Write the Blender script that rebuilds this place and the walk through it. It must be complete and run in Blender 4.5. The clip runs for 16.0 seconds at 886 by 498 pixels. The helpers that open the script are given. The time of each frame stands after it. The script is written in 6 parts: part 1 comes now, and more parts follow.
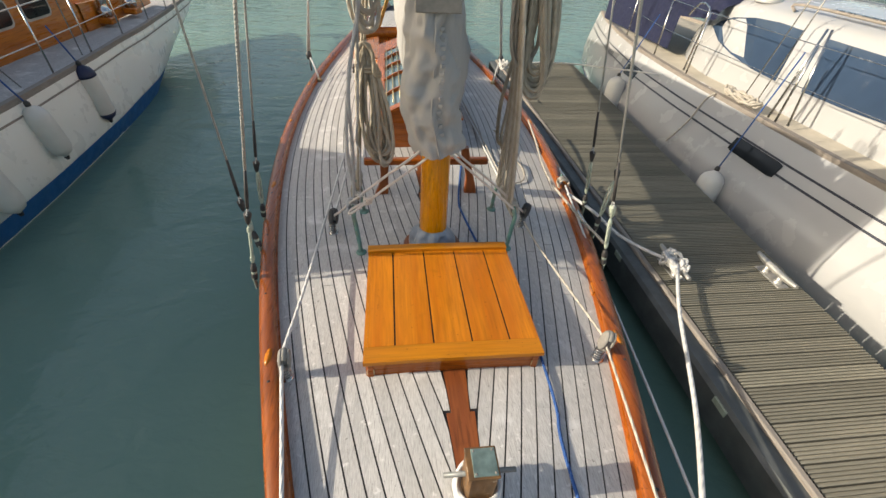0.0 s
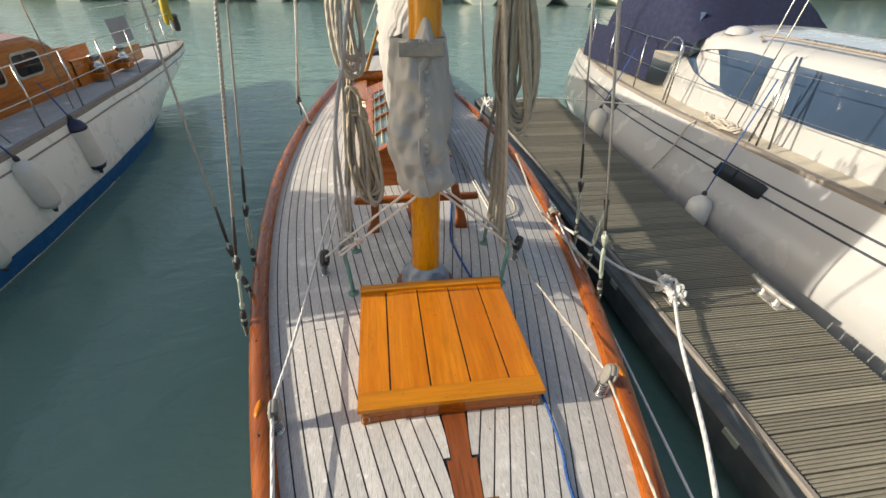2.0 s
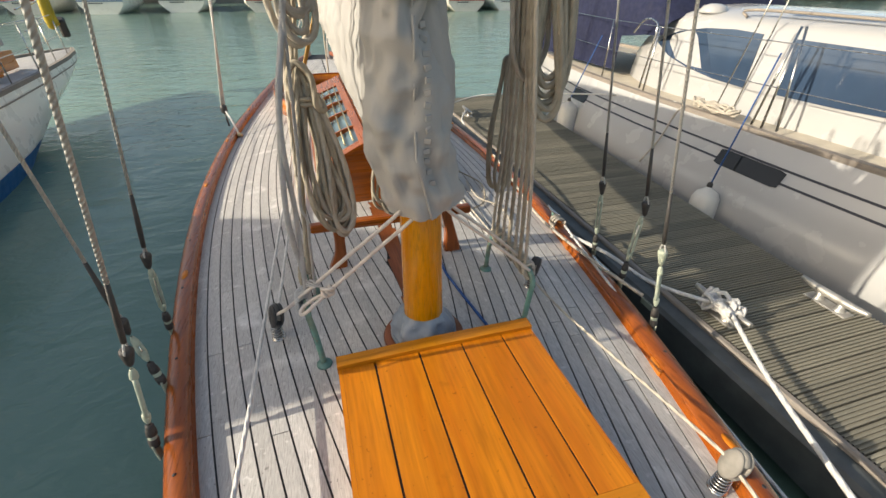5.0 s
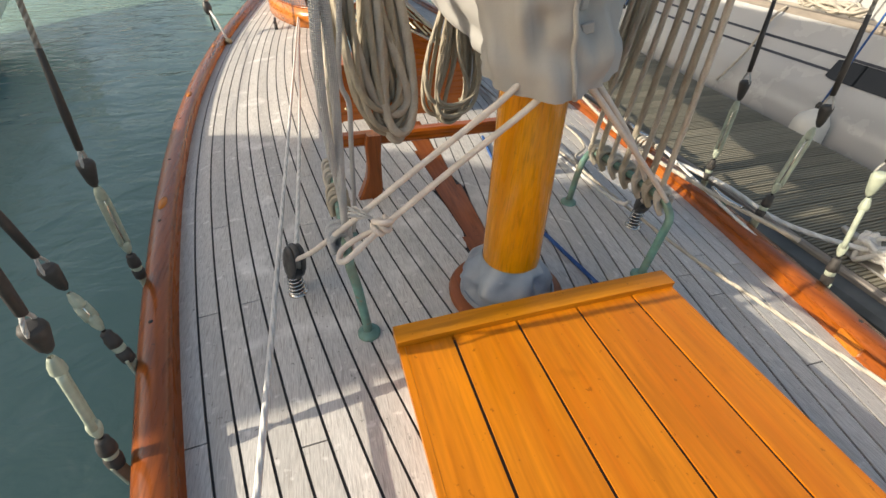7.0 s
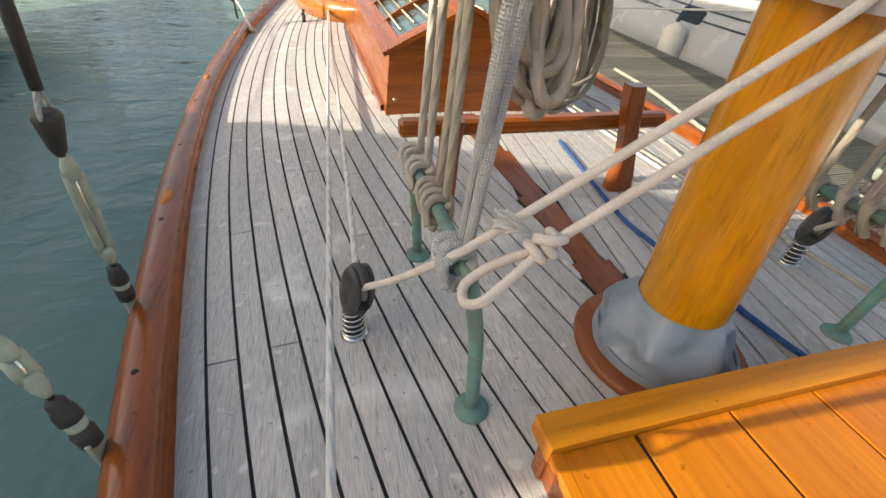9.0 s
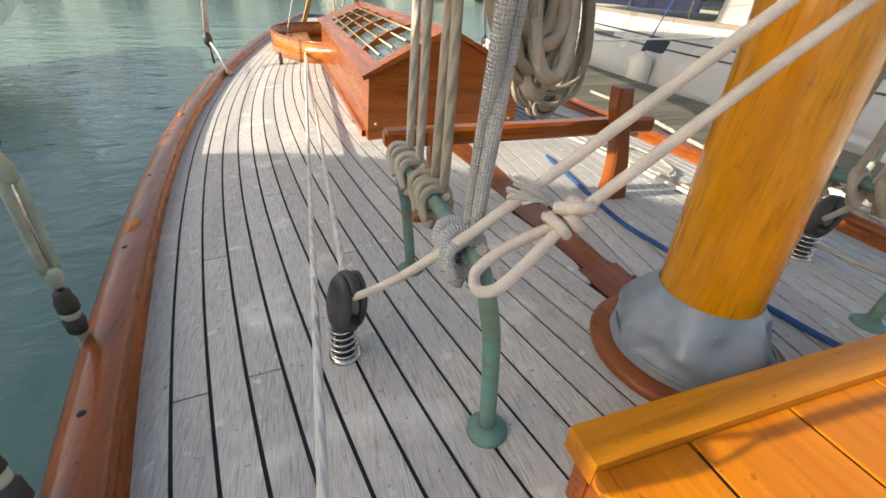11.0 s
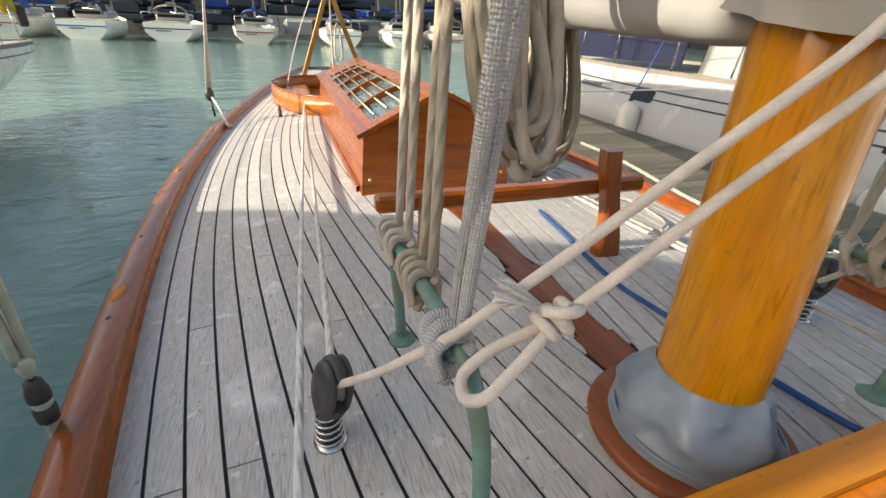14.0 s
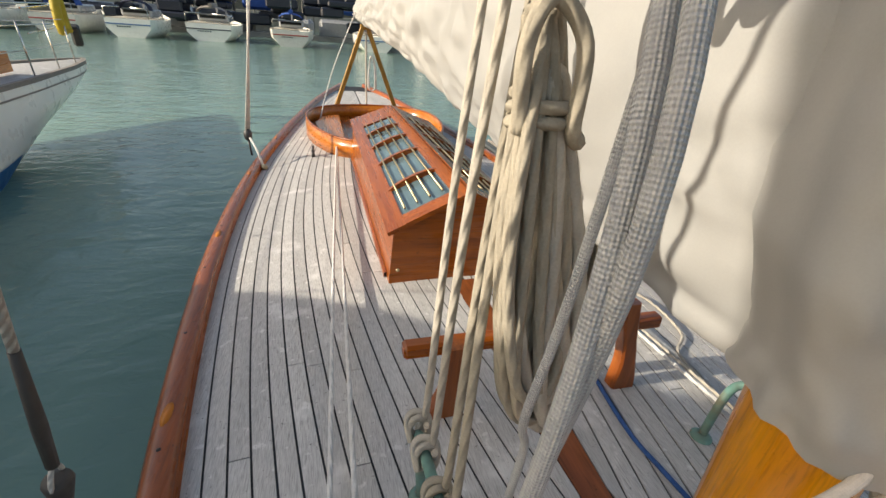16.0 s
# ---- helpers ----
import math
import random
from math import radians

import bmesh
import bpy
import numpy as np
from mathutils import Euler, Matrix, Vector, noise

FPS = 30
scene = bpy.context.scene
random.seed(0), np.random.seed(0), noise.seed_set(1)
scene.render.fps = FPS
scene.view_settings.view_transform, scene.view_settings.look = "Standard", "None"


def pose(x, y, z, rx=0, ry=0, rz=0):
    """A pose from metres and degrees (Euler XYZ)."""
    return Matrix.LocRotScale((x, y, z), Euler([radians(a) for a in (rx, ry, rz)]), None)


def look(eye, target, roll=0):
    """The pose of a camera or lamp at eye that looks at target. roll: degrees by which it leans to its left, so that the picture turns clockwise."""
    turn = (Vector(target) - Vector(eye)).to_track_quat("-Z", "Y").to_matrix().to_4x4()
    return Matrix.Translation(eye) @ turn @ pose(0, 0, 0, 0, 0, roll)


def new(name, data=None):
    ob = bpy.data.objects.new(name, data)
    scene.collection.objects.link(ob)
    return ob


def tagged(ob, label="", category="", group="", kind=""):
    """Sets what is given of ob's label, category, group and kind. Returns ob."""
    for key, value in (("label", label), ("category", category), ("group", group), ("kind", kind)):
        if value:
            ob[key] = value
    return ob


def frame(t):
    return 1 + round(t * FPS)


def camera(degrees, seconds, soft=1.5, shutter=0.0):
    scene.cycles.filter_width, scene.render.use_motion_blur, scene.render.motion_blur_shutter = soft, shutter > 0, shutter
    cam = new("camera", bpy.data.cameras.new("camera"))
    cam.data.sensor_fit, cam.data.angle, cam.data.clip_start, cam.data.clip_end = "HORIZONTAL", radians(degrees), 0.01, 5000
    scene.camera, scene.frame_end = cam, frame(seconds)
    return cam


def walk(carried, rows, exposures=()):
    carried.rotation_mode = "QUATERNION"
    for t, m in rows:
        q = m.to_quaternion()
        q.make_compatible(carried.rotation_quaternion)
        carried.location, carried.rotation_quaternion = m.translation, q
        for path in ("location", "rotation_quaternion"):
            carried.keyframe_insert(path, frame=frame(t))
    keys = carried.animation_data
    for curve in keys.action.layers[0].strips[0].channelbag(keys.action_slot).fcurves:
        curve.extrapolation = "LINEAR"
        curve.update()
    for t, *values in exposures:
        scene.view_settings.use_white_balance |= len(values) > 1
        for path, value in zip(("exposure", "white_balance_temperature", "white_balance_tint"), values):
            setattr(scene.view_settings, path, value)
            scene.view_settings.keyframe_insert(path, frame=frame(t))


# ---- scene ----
cam = camera(92.8, 16.0)
PATH = [
    (0, (-0.372, 0.491, 2.465), (-0.146, 2.039, 1.218), 3.5),
    (0.5, (-0.377, 0.496, 2.477), (-0.148, 2.076, 1.272), 3.0),
    (1, (-0.391, 0.504, 2.475), (-0.155, 2.111, 1.308), 2.5),
    (1.5, (-0.375, 0.52, 2.483), (-0.131, 2.143, 1.339), 2.0),
    (2, (-0.348, 0.539, 2.464), (-0.091, 2.177, 1.346), 1.3),
    (2.5, (-0.326, 0.57, 2.429), (-0.036, 2.223, 1.341), 0.4),
    (3, (-0.348, 0.651, 2.386), (-0.005, 2.317, 1.335), -0.4),
    (3.2, (-0.382, 0.712, 2.372), (-0.014, 2.381, 1.334), -0.6),
    (5.3, (-0.537, 1.723, 1.93), (-0.034, 3.308, 0.819), 0.7),
    (5.5, (-0.558, 1.798, 1.858), (-0.057, 3.357, 0.709), 0.6),
    (6, (-0.685, 1.977, 1.676), (-0.185, 3.488, 0.465), 0.8),
    (6.5, (-0.741, 2.158, 1.552), (-0.264, 3.63, 0.285), 1.0),
    (7, (-0.739, 2.379, 1.439), (-0.273, 3.829, 0.141), 2.0),
    (7.5, (-0.744, 2.56, 1.41), (-0.289, 3.999, 0.097), 3.4),
    (8, (-0.86, 2.706, 1.344), (-0.391, 4.152, 0.044), 4.7),
    (8.5, (-0.944, 2.835, 1.246), (-0.465, 4.303, -0.025), 5.3),
    (9, (-0.991, 2.966, 1.048), (-0.509, 4.464, -0.187), 5.2),
    (9.2, (-1.01, 2.994, 0.967), (-0.53, 4.504, -0.254), 5.0),
    (11.3, (-1.006, 3.021, 0.879), (-0.41, 4.608, -0.184), 2.8),
    (11.5, (-0.985, 3.024, 0.894), (-0.375, 4.61, -0.16), 2.6),
    (12, (-0.942, 3.028, 0.911), (-0.292, 4.622, -0.107), 2.5),
    (12.5, (-0.916, 3.047, 0.911), (-0.244, 4.653, -0.074), 2.5),
    (13, (-0.92, 3.058, 0.923), (-0.247, 4.683, -0.03), 2.4),
    (13.5, (-0.947, 3.06, 0.936), (-0.299, 4.71, 0.01), 2.5),
    (14, (-0.966, 3.082, 0.962), (-0.359, 4.752, 0.043), 2.6),
    (14.5, (-0.982, 3.104, 1.116), (-0.417, 4.784, 0.189), 2.9),
    (15, (-0.953, 3.092, 1.417), (-0.416, 4.773, 0.475), 3.7),
    (15.5, (-0.936, 3.123, 1.576), (-0.409, 4.807, 0.634), 4.2),
    (16, (-0.97, 3.284, 1.589), (-0.45, 4.982, 0.669), 4.6),
]
walk(cam, [(t, look(eye, target, roll)) for t, eye, target, roll in PATH], [(0, 0.60, 7300, 8), (6, 0.62, 7350, 8), (7, 0.77, 7500, 8), (9, 0.98, 7500, 8), (14, 0.92, 7400, 8), (15, 0.74, 7400, 8), (16, 0.55, 7200, 8)])

# ---- world, sun, exposure ----
SUN_TO = Vector((-0.92, -0.03, 0.40)).normalized()
world = bpy.data.worlds.new("world")
scene.world = world
world.use_nodes = True
wn = world.node_tree.nodes
sky = wn.new("ShaderNodeTexSky")
sky.sky_type = "NISHITA"
sky.sun_disc = False
sky.sun_elevation = math.asin(SUN_TO.z)
sky.sun_rotation = math.atan2(SUN_TO.x, SUN_TO.y)
sky.air_density, sky.dust_density, sky.ozone_density = 1.0, 2.5, 1.0
world.node_tree.links.new(sky.outputs[0], wn["Background"].inputs[0])
wn["Background"].inputs[1].default_value = 0.15
sun = new("sun", bpy.data.lights.new("sun", "SUN"))
sun.data.energy, sun.data.angle, sun.data.color = 3.9, radians(0.6), (1.0, 0.945, 0.87)
sun.matrix_world = look(SUN_TO * 30, (0, 0, 0))


# ---- materials ----
def material(name, base, rough=0.5, metal=0.0, var=0.25, scale=6.0, stretch=(1, 1, 1), grain=0.0, grain_scale=60.0,
             bump=0.0, bump_scale=80.0, coat=0.0, per_object=0.0, dark=None, dirt=0.0, dirt_scale=2.5, dirt_color=(0.1, 0.1, 0.09),
             coords="Object", specks=0.0, scuff=0.0, scuff_color=(0.6, 0.58, 0.55), streak=0.0, streak_scale=9.0, streak_color=None):
    m = bpy.data.materials.new(name)
    m.use_nodes = True
    nt = m.node_tree
    N, L = nt.nodes, nt.links.new
    b = N["Principled BSDF"]
    b.inputs["Roughness"].default_value, b.inputs["Metallic"].default_value = rough, metal
    b.inputs["Coat Weight"].default_value = coat
    b.inputs["Coat Roughness"].default_value = 0.12
    tc, mp = N.new("ShaderNodeTexCoord"), N.new("ShaderNodeMapping")
    mp.inputs["Scale"].default_value = stretch
    L(tc.outputs[coords], mp.inputs[0])
    vec = mp.outputs[0]
    rnd = N.new("ShaderNodeObjectInfo").outputs["Random"]
    if per_object:
        off = N.new("ShaderNodeVectorMath")
        off.operation = "SCALE"
        off.inputs[0].default_value = (13.0, 29.0, 7.0)
        L(rnd, off.inputs["Scale"])
        add = N.new("ShaderNodeVectorMath")
        L(vec, add.inputs[0])
        L(off.outputs[0], add.inputs[1])
        vec = add.outputs[0]

    def noise_at(s, detail=5):
        n = N.new("ShaderNodeTexNoise")
        n.inputs["Scale"].default_value, n.inputs["Detail"].default_value = s, detail
        L(vec, n.inputs["Vector"])
        return n.outputs["Fac"]

    def ramp(fac, lo, hi):
        r = N.new("ShaderNodeMapRange")
        r.inputs["From Min"].default_value, r.inputs["From Max"].default_value = 0.32, 0.68
        r.inputs["To Min"].default_value, r.inputs["To Max"].default_value = lo, hi
        L(fac, r.inputs["Value"])
        return r.outputs[0]

    def mix(fac, a, c, kind="MIX"):
        x = N.new("ShaderNodeMix")
        x.data_type, x.blend_type = "RGBA", kind
        for sock, v in ((x.inputs[0], fac), (x.inputs[6], a), (x.inputs[7], c)):
            if isinstance(v, (int, float)):
                sock.default_value = v
            elif isinstance(v, tuple):
                sock.default_value = (*v, 1)
            else:
                L(v, sock)
        return x.outputs[2]

    dark = dark or tuple(c * (1 - var) for c in base)
    col = mix(ramp(noise_at(scale), 0, 1), base, dark)
    if grain:
        col = mix(ramp(noise_at(grain_scale, 8), grain, 0.0), col, tuple(c * 0.55 for c in base))
    if per_object:
        hsv = N.new("ShaderNodeHueSaturation")
        r = N.new("ShaderNodeMapRange")
        r.inputs["To Min"].default_value, r.inputs["To Max"].default_value = 1 - per_object, 1 + per_object
        L(rnd, r.inputs["Value"])
        L(r.outputs[0], hsv.inputs["Value"])
        L(col, hsv.inputs["Color"])
        col = hsv.outputs[0]
    if dirt:
        col = mix(ramp(noise_at(dirt_scale, 9), dirt, 0.0), col, dirt_color)
    def patch(n_scale, lo, hi, amount, tint, detail=6):
        r = N.new("ShaderNodeMapRange")
        r.inputs["From Min"].default_value, r.inputs["From Max"].default_value = lo, hi
        r.inputs["To Min"].default_value, r.inputs["To Max"].default_value = 0, amount
        n = N.new("ShaderNodeTexNoise")
        n.inputs["Scale"].default_value, n.inputs["Detail"].default_value = n_scale, detail
        L(tc.outputs[coords], n.inputs["Vector"])
        L(n.outputs["Fac"], r.inputs["Value"])
        return mix(r.outputs[0], col, tint)

    if streak:
        r = N.new("ShaderNodeMapRange")
        r.inputs["From Min"].default_value, r.inputs["From Max"].default_value = 0.54, 0.66
        r.inputs["To Min"].default_value, r.inputs["To Max"].default_value = 0, streak
        L(noise_at(streak_scale, 4), r.inputs["Value"])
        col = mix(r.outputs[0], col, streak_color or tuple(c * 0.3 for c in base))
    if scuff:
        col = patch(3.1, 0.60, 0.72, scuff, scuff_color, 9)
        col = patch(17.0, 0.64, 0.70, scuff * 0.8, scuff_color, 4)
    if specks:
        col = patch(46.0, 0.68, 0.72, specks, tuple(c * 0.25 for c in base), 3)
        col = patch(7.0, 0.66, 0.74, specks * 0.6, tuple(c * 0.45 for c in base), 9)
    L(col, b.inputs["Base Color"])
    L(ramp(noise_at(scale * 2.3), max(rough - 0.08, 0.02), min(rough + 0.1, 1)), b.inputs["Roughness"])
    if bump:
        bp = N.new("ShaderNodeBump")
        bp.inputs["Strength"].default_value, bp.inputs["Distance"].default_value = bump, 0.004
        L(noise_at(bump_scale, 6), bp.inputs["Height"])
        L(bp.outputs[0], b.inputs["Normal"])
    return m


def rope_material(name, base, braid=False, pitch=70.0, slit=0.38):
    """Laid or braided cord: strands run slantwise round the rope by its own length coordinate."""
    m = material(name, base, 0.9, var=0.22, scale=14, grain=0.35, grain_scale=160)
    nt = m.node_tree
    N, L = nt.nodes, nt.links.new
    b = N["Principled BSDF"]
    uv = N.new("ShaderNodeTexCoord")
    sep = N.new("ShaderNodeSeparateXYZ")
    L(uv.outputs["UV"], sep.inputs[0])

    def wave(sign):
        k = N.new("ShaderNodeMath")
        k.operation = "MULTIPLY"
        k.inputs[1].default_value = pitch
        L(sep.outputs[1], k.inputs[0])
        u = N.new("ShaderNodeMath")
        u.operation = "MULTIPLY_ADD"
        u.inputs[1].default_value = sign * (4 if braid else 1.5) * 2 * math.pi
        L(sep.outputs[0], u.inputs[0])
        L(k.outputs[0], u.inputs[2])
        s = N.new("ShaderNodeMath")
        s.operation = "SINE"
        L(u.outputs[0], s.inputs[0])
        return s.outputs[0]

    h = wave(1)
    if braid:
        mx = N.new("ShaderNodeMath")
        mx.operation = "MULTIPLY"
        L(h, mx.inputs[0])
        L(wave(-1), mx.inputs[1])
        h = mx.outputs[0]
    bp = N.new("ShaderNodeBump")
    bp.inputs["Strength"].default_value, bp.inputs["Distance"].default_value = slit * 1.6 if braid else 0.45, 0.004
    L(h, bp.inputs["Height"])
    L(bp.outputs[0], b.inputs["Normal"])
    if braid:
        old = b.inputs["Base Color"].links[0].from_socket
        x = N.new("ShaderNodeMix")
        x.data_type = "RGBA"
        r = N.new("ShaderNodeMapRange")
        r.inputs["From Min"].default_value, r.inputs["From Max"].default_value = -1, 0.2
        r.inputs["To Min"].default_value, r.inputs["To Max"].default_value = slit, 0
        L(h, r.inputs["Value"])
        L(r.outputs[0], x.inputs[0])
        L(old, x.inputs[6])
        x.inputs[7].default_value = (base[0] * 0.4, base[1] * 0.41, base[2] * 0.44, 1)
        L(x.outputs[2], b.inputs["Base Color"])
    return m


def wood(name, base, dark, axis=1, rough=0.35, coat=0.5, per_object=0.06, rings=9.0, grain=0.6, specks=0.55, streak=0.5, fine=7.0):
    """Varnished wood with grain lines along one axis."""
    st = [9.0, 9.0, 9.0]
    st[axis] = 0.55
    m = material(name, base, rough, var=0.3, scale=1.6, stretch=tuple(st), grain=grain, grain_scale=rings, coat=coat, specks=specks,
                 per_object=per_object, dark=dark, bump=0.06, bump_scale=14, streak=streak, streak_scale=fine)
    m.node_tree.nodes["Principled BSDF"].inputs["Specular IOR Level"].default_value = 0.28
    return m


TEAK = material("weathered_teak", (0.68, 0.655, 0.62), 0.74, var=0.24, scale=0.9, stretch=(9, 0.5, 9), grain=0.95, grain_scale=36,
                bump=0.3, bump_scale=40, per_object=0.1, dirt=0.22, dirt_scale=0.9, dirt_color=(0.36, 0.34, 0.32), specks=0.7, scuff=0.55, scuff_color=(0.8, 0.775, 0.74), streak=0.55, streak_scale=22, streak_color=(0.25, 0.23, 0.21))
CAULK = material("black_caulking", (0.018, 0.018, 0.02), 0.7, var=0.3)
MAHOGANY = wood("varnished_mahogany", (0.37, 0.092, 0.008), (0.21, 0.044, 0.005), 1, rough=0.3, coat=0.3)
MAHOG_X = wood("varnished_mahogany_across", (0.40, 0.10, 0.008), (0.22, 0.048, 0.005), 0, rough=0.3, coat=0.3)
MAHOG_Z = wood("varnished_mahogany_upright", (0.37, 0.10, 0.016), (0.19, 0.045, 0.009), 2)
CAPWOOD = wood("cap_rail_wood", (0.34, 0.088, 0.014), (0.20, 0.046, 0.008), 1, rough=0.3, coat=0.4, specks=0.8)
KINGWOOD = wood("king_plank_wood", (0.30, 0.09, 0.026), (0.19, 0.05, 0.016), 1, rough=0.45, coat=0.15)
HATCHWOOD = wood("hatch_orange_varnish", (0.61, 0.198, 0.009), (0.48, 0.128, 0.005), 1, rough=0.4, coat=0.15, rings=7, grain=0.55, streak=0.22, fine=4.0)
HATCH_X = wood("hatch_orange_varnish_across", (0.62, 0.23, 0.012), (0.46, 0.145, 0.006), 0, rough=0.4, coat=0.15, rings=7, grain=0.55, streak=0.22, fine=4.0)
SPAR = wood("spruce_spar_varnish", (0.70, 0.30, 0.008), (0.52, 0.18, 0.004), 2, rough=0.26, coat=0.5, rings=20, grain=0.6, specks=0.35, streak=0.45, fine=15.0)
COAMING = wood("orange_mahogany_coaming", (0.58, 0.19, 0.018), (0.40, 0.10, 0.010), 1, rough=0.3)
ASH = wood("gallows_ash", (0.48, 0.27, 0.05), (0.32, 0.16, 0.03), 2, rough=0.55, coat=0.2)
CANVAS = material("cream_canvas", (0.345, 0.338, 0.326), 0.92, var=0.09, scale=1.7, grain=0.1, grain_scale=220, bump=0.6, bump_scale=7,
                  dirt=0.25, dirt_scale=2.2, dirt_color=(0.38, 0.36, 0.32))
ROPE = rope_material("cream_rope", (0.50, 0.45, 0.375))
ROPE_TAN = rope_material("tan_rope", (0.40, 0.35, 0.27))
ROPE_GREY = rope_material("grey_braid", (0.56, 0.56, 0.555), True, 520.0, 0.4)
ROPE_PALE = rope_material("pale_braid", (0.70, 0.63, 0.56), True, 700.0, 0.1)
ROPE_WHITE = rope_material("white_rope", (0.72, 0.70, 0.66))
ROPE_BLUE = rope_material("blue_line", (0.03, 0.10, 0.30), pitch=160.0)
WIRE = rope_material("wire", (0.50, 0.50, 0.48), pitch=260.0)
TAPE = material("black_tape", (0.05, 0.046, 0.043), 0.6, var=0.4, bump=0.3, bump_scale=50)
BRONZE = material("green_bronze", (0.14, 0.35, 0.31), 0.6, 0.2, scuff=0.9, scuff_color=(0.28, 0.16, 0.08), var=0.45, scale=14, bump=0.2, bump_scale=60, dirt=0.4, dirt_scale=6,
                  dirt_color=(0.22, 0.15, 0.09))
CAPBRONZE = material("dull_bronze_plate", (0.19, 0.27, 0.25), 0.45, 0.3, scuff=0.8, scuff_color=(0.42, 0.50, 0.50), var=0.45, scale=16, bump=0.2, bump_scale=60)
PEELING = material("peeling_varnish", (0.30, 0.15, 0.045), 0.55, var=0.5, scale=14, stretch=(1, 1, 0.35), scuff=0.9, scuff_color=(0.50, 0.42, 0.32), dirt=0.8, dirt_scale=9,
                   dirt_color=(0.06, 0.032, 0.015), bump=0.6, bump_scale=45)
PINSTEEL = material("dull_pin_steel", (0.20, 0.21, 0.205), 0.5, 0.3, var=0.3, scale=20, bump=0.15)
GALV = material("greenish_galvanised", (0.43, 0.48, 0.38), 0.55, 0.1, var=0.3, scale=20, bump=0.15)
STEEL = material("stainless_steel", (0.62, 0.61, 0.58), 0.2, 1.0, var=0.15)
BRASS = material("worn_brass", (0.55, 0.44, 0.26), 0.35, 0.8, var=0.25, scale=20)
BLACK = material("black_block", (0.035, 0.035, 0.037), 0.5, var=0.4, scale=18, bump=0.2, dirt=0.3, dirt_scale=14, dirt_color=(0.16, 0.15, 0.14))
GREYBLOCK = material("grey_block", (0.25, 0.235, 0.21), 0.6, var=0.3, scale=18, bump=0.2)
LEADGREY = material("grey_mast_boot", (0.31, 0.37, 0.44), 0.36, 0.0, var=0.4, scale=9, bump=0.3, bump_scale=24, dirt=0.55, dirt_scale=5, scuff=0.35, scuff_color=(0.5, 0.56, 0.62),
                    dirt_color=(0.15, 0.17, 0.2))
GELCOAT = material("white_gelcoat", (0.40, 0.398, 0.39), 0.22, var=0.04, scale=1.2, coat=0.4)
CREAMHULL = material("cream_hull_paint", (0.90, 0.87, 0.79), 0.3, var=0.06, scale=1.5, coat=0.3, dirt=0.12, dirt_scale=3, dirt_color=(0.5, 0.46, 0.36))
BLUEBOOT = material("blue_antifoul", (0.01, 0.12, 0.33), 0.5, var=0.25, scale=4)
NAVY = material("navy_canvas", (0.007, 0.011, 0.042), 0.85, var=0.25, bump=0.2, bump_scale=7)
BLUECANVAS = material("blue_canvas", (0.02, 0.08, 0.32), 0.85, var=0.25, bump=0.2, bump_scale=7)
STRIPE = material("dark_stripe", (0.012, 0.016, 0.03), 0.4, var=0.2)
TOERAIL = material("grey_teak_rail", (0.30, 0.26, 0.22), 0.75, var=0.25, stretch=(8, 0.8, 8), grain=0.4, grain_scale=20, bump=0.2)
NONSKID = material("tan_deck", (0.52, 0.46, 0.36), 0.8, var=0.12, bump=0.25, bump_scale=160)
FENDER = material("white_fender", (0.68, 0.66, 0.60), 0.5, var=0.12, scale=3, dirt=0.25, dirt_scale=4, dirt_color=(0.42, 0.39, 0.33))
NAVYCAP = material("navy_fender_cap", (0.012, 0.018, 0.06), 0.45, var=0.2)
PONTOON = material("grooved_pontoon_board", (0.29, 0.265, 0.20), 0.85, var=0.25, scale=1.5, stretch=(0.8, 7, 7), grain=0.5, grain_scale=22,
                   bump=0.3, bump_scale=40, per_object=0.2, dirt=0.45, dirt_scale=1.3, dirt_color=(0.16, 0.155, 0.12))
PONTFRAME = material("galvanised_pontoon_frame", (0.15, 0.155, 0.15), 0.6, 0.3, var=0.35, scale=5, dirt=0.5, dirt_scale=3, dirt_color=(0.06, 0.07, 0.06))
CLEATMAT = material("grey_cleat", (0.48, 0.46, 0.42), 0.45, 0.6, var=0.25, scale=12)
ORANGE = material("orange_plastic", (0.7, 0.13, 0.02), 0.5, var=0.15)
YELLOW = material("yellow_cover", (0.5, 0.36, 0.02), 0.7, var=0.3, bump=0.2, bump_scale=12)
REDPAINT = material("red_paint", (0.35, 0.03, 0.02), 0.4, var=0.2)
CONCRETE = material("quay_concrete", (0.27, 0.26, 0.24), 0.9, var=0.3, scale=0.6, dirt=0.5, dirt_scale=0.4, dirt_color=(0.09, 0.1, 0.08))


def glass(name, tint, rough=0.05):
    m = material(name, tint, rough, var=0.2, scale=1.5)
    m.node_tree.nodes["Principled BSDF"].inputs["Specular IOR Level"].default_value = 0.8
    return m


BLUEGLASS = glass("tinted_blue_window", (0.036, 0.062, 0.108))
SKYGLASS = glass("skylight_glass", (0.10, 0.155, 0.17), 0.08)
DARKGLASS = glass("dark_window", (0.012, 0.014, 0.016))
DARKGLASS.node_tree.nodes["Principled BSDF"].inputs["Specular IOR Level"].default_value = 0.3


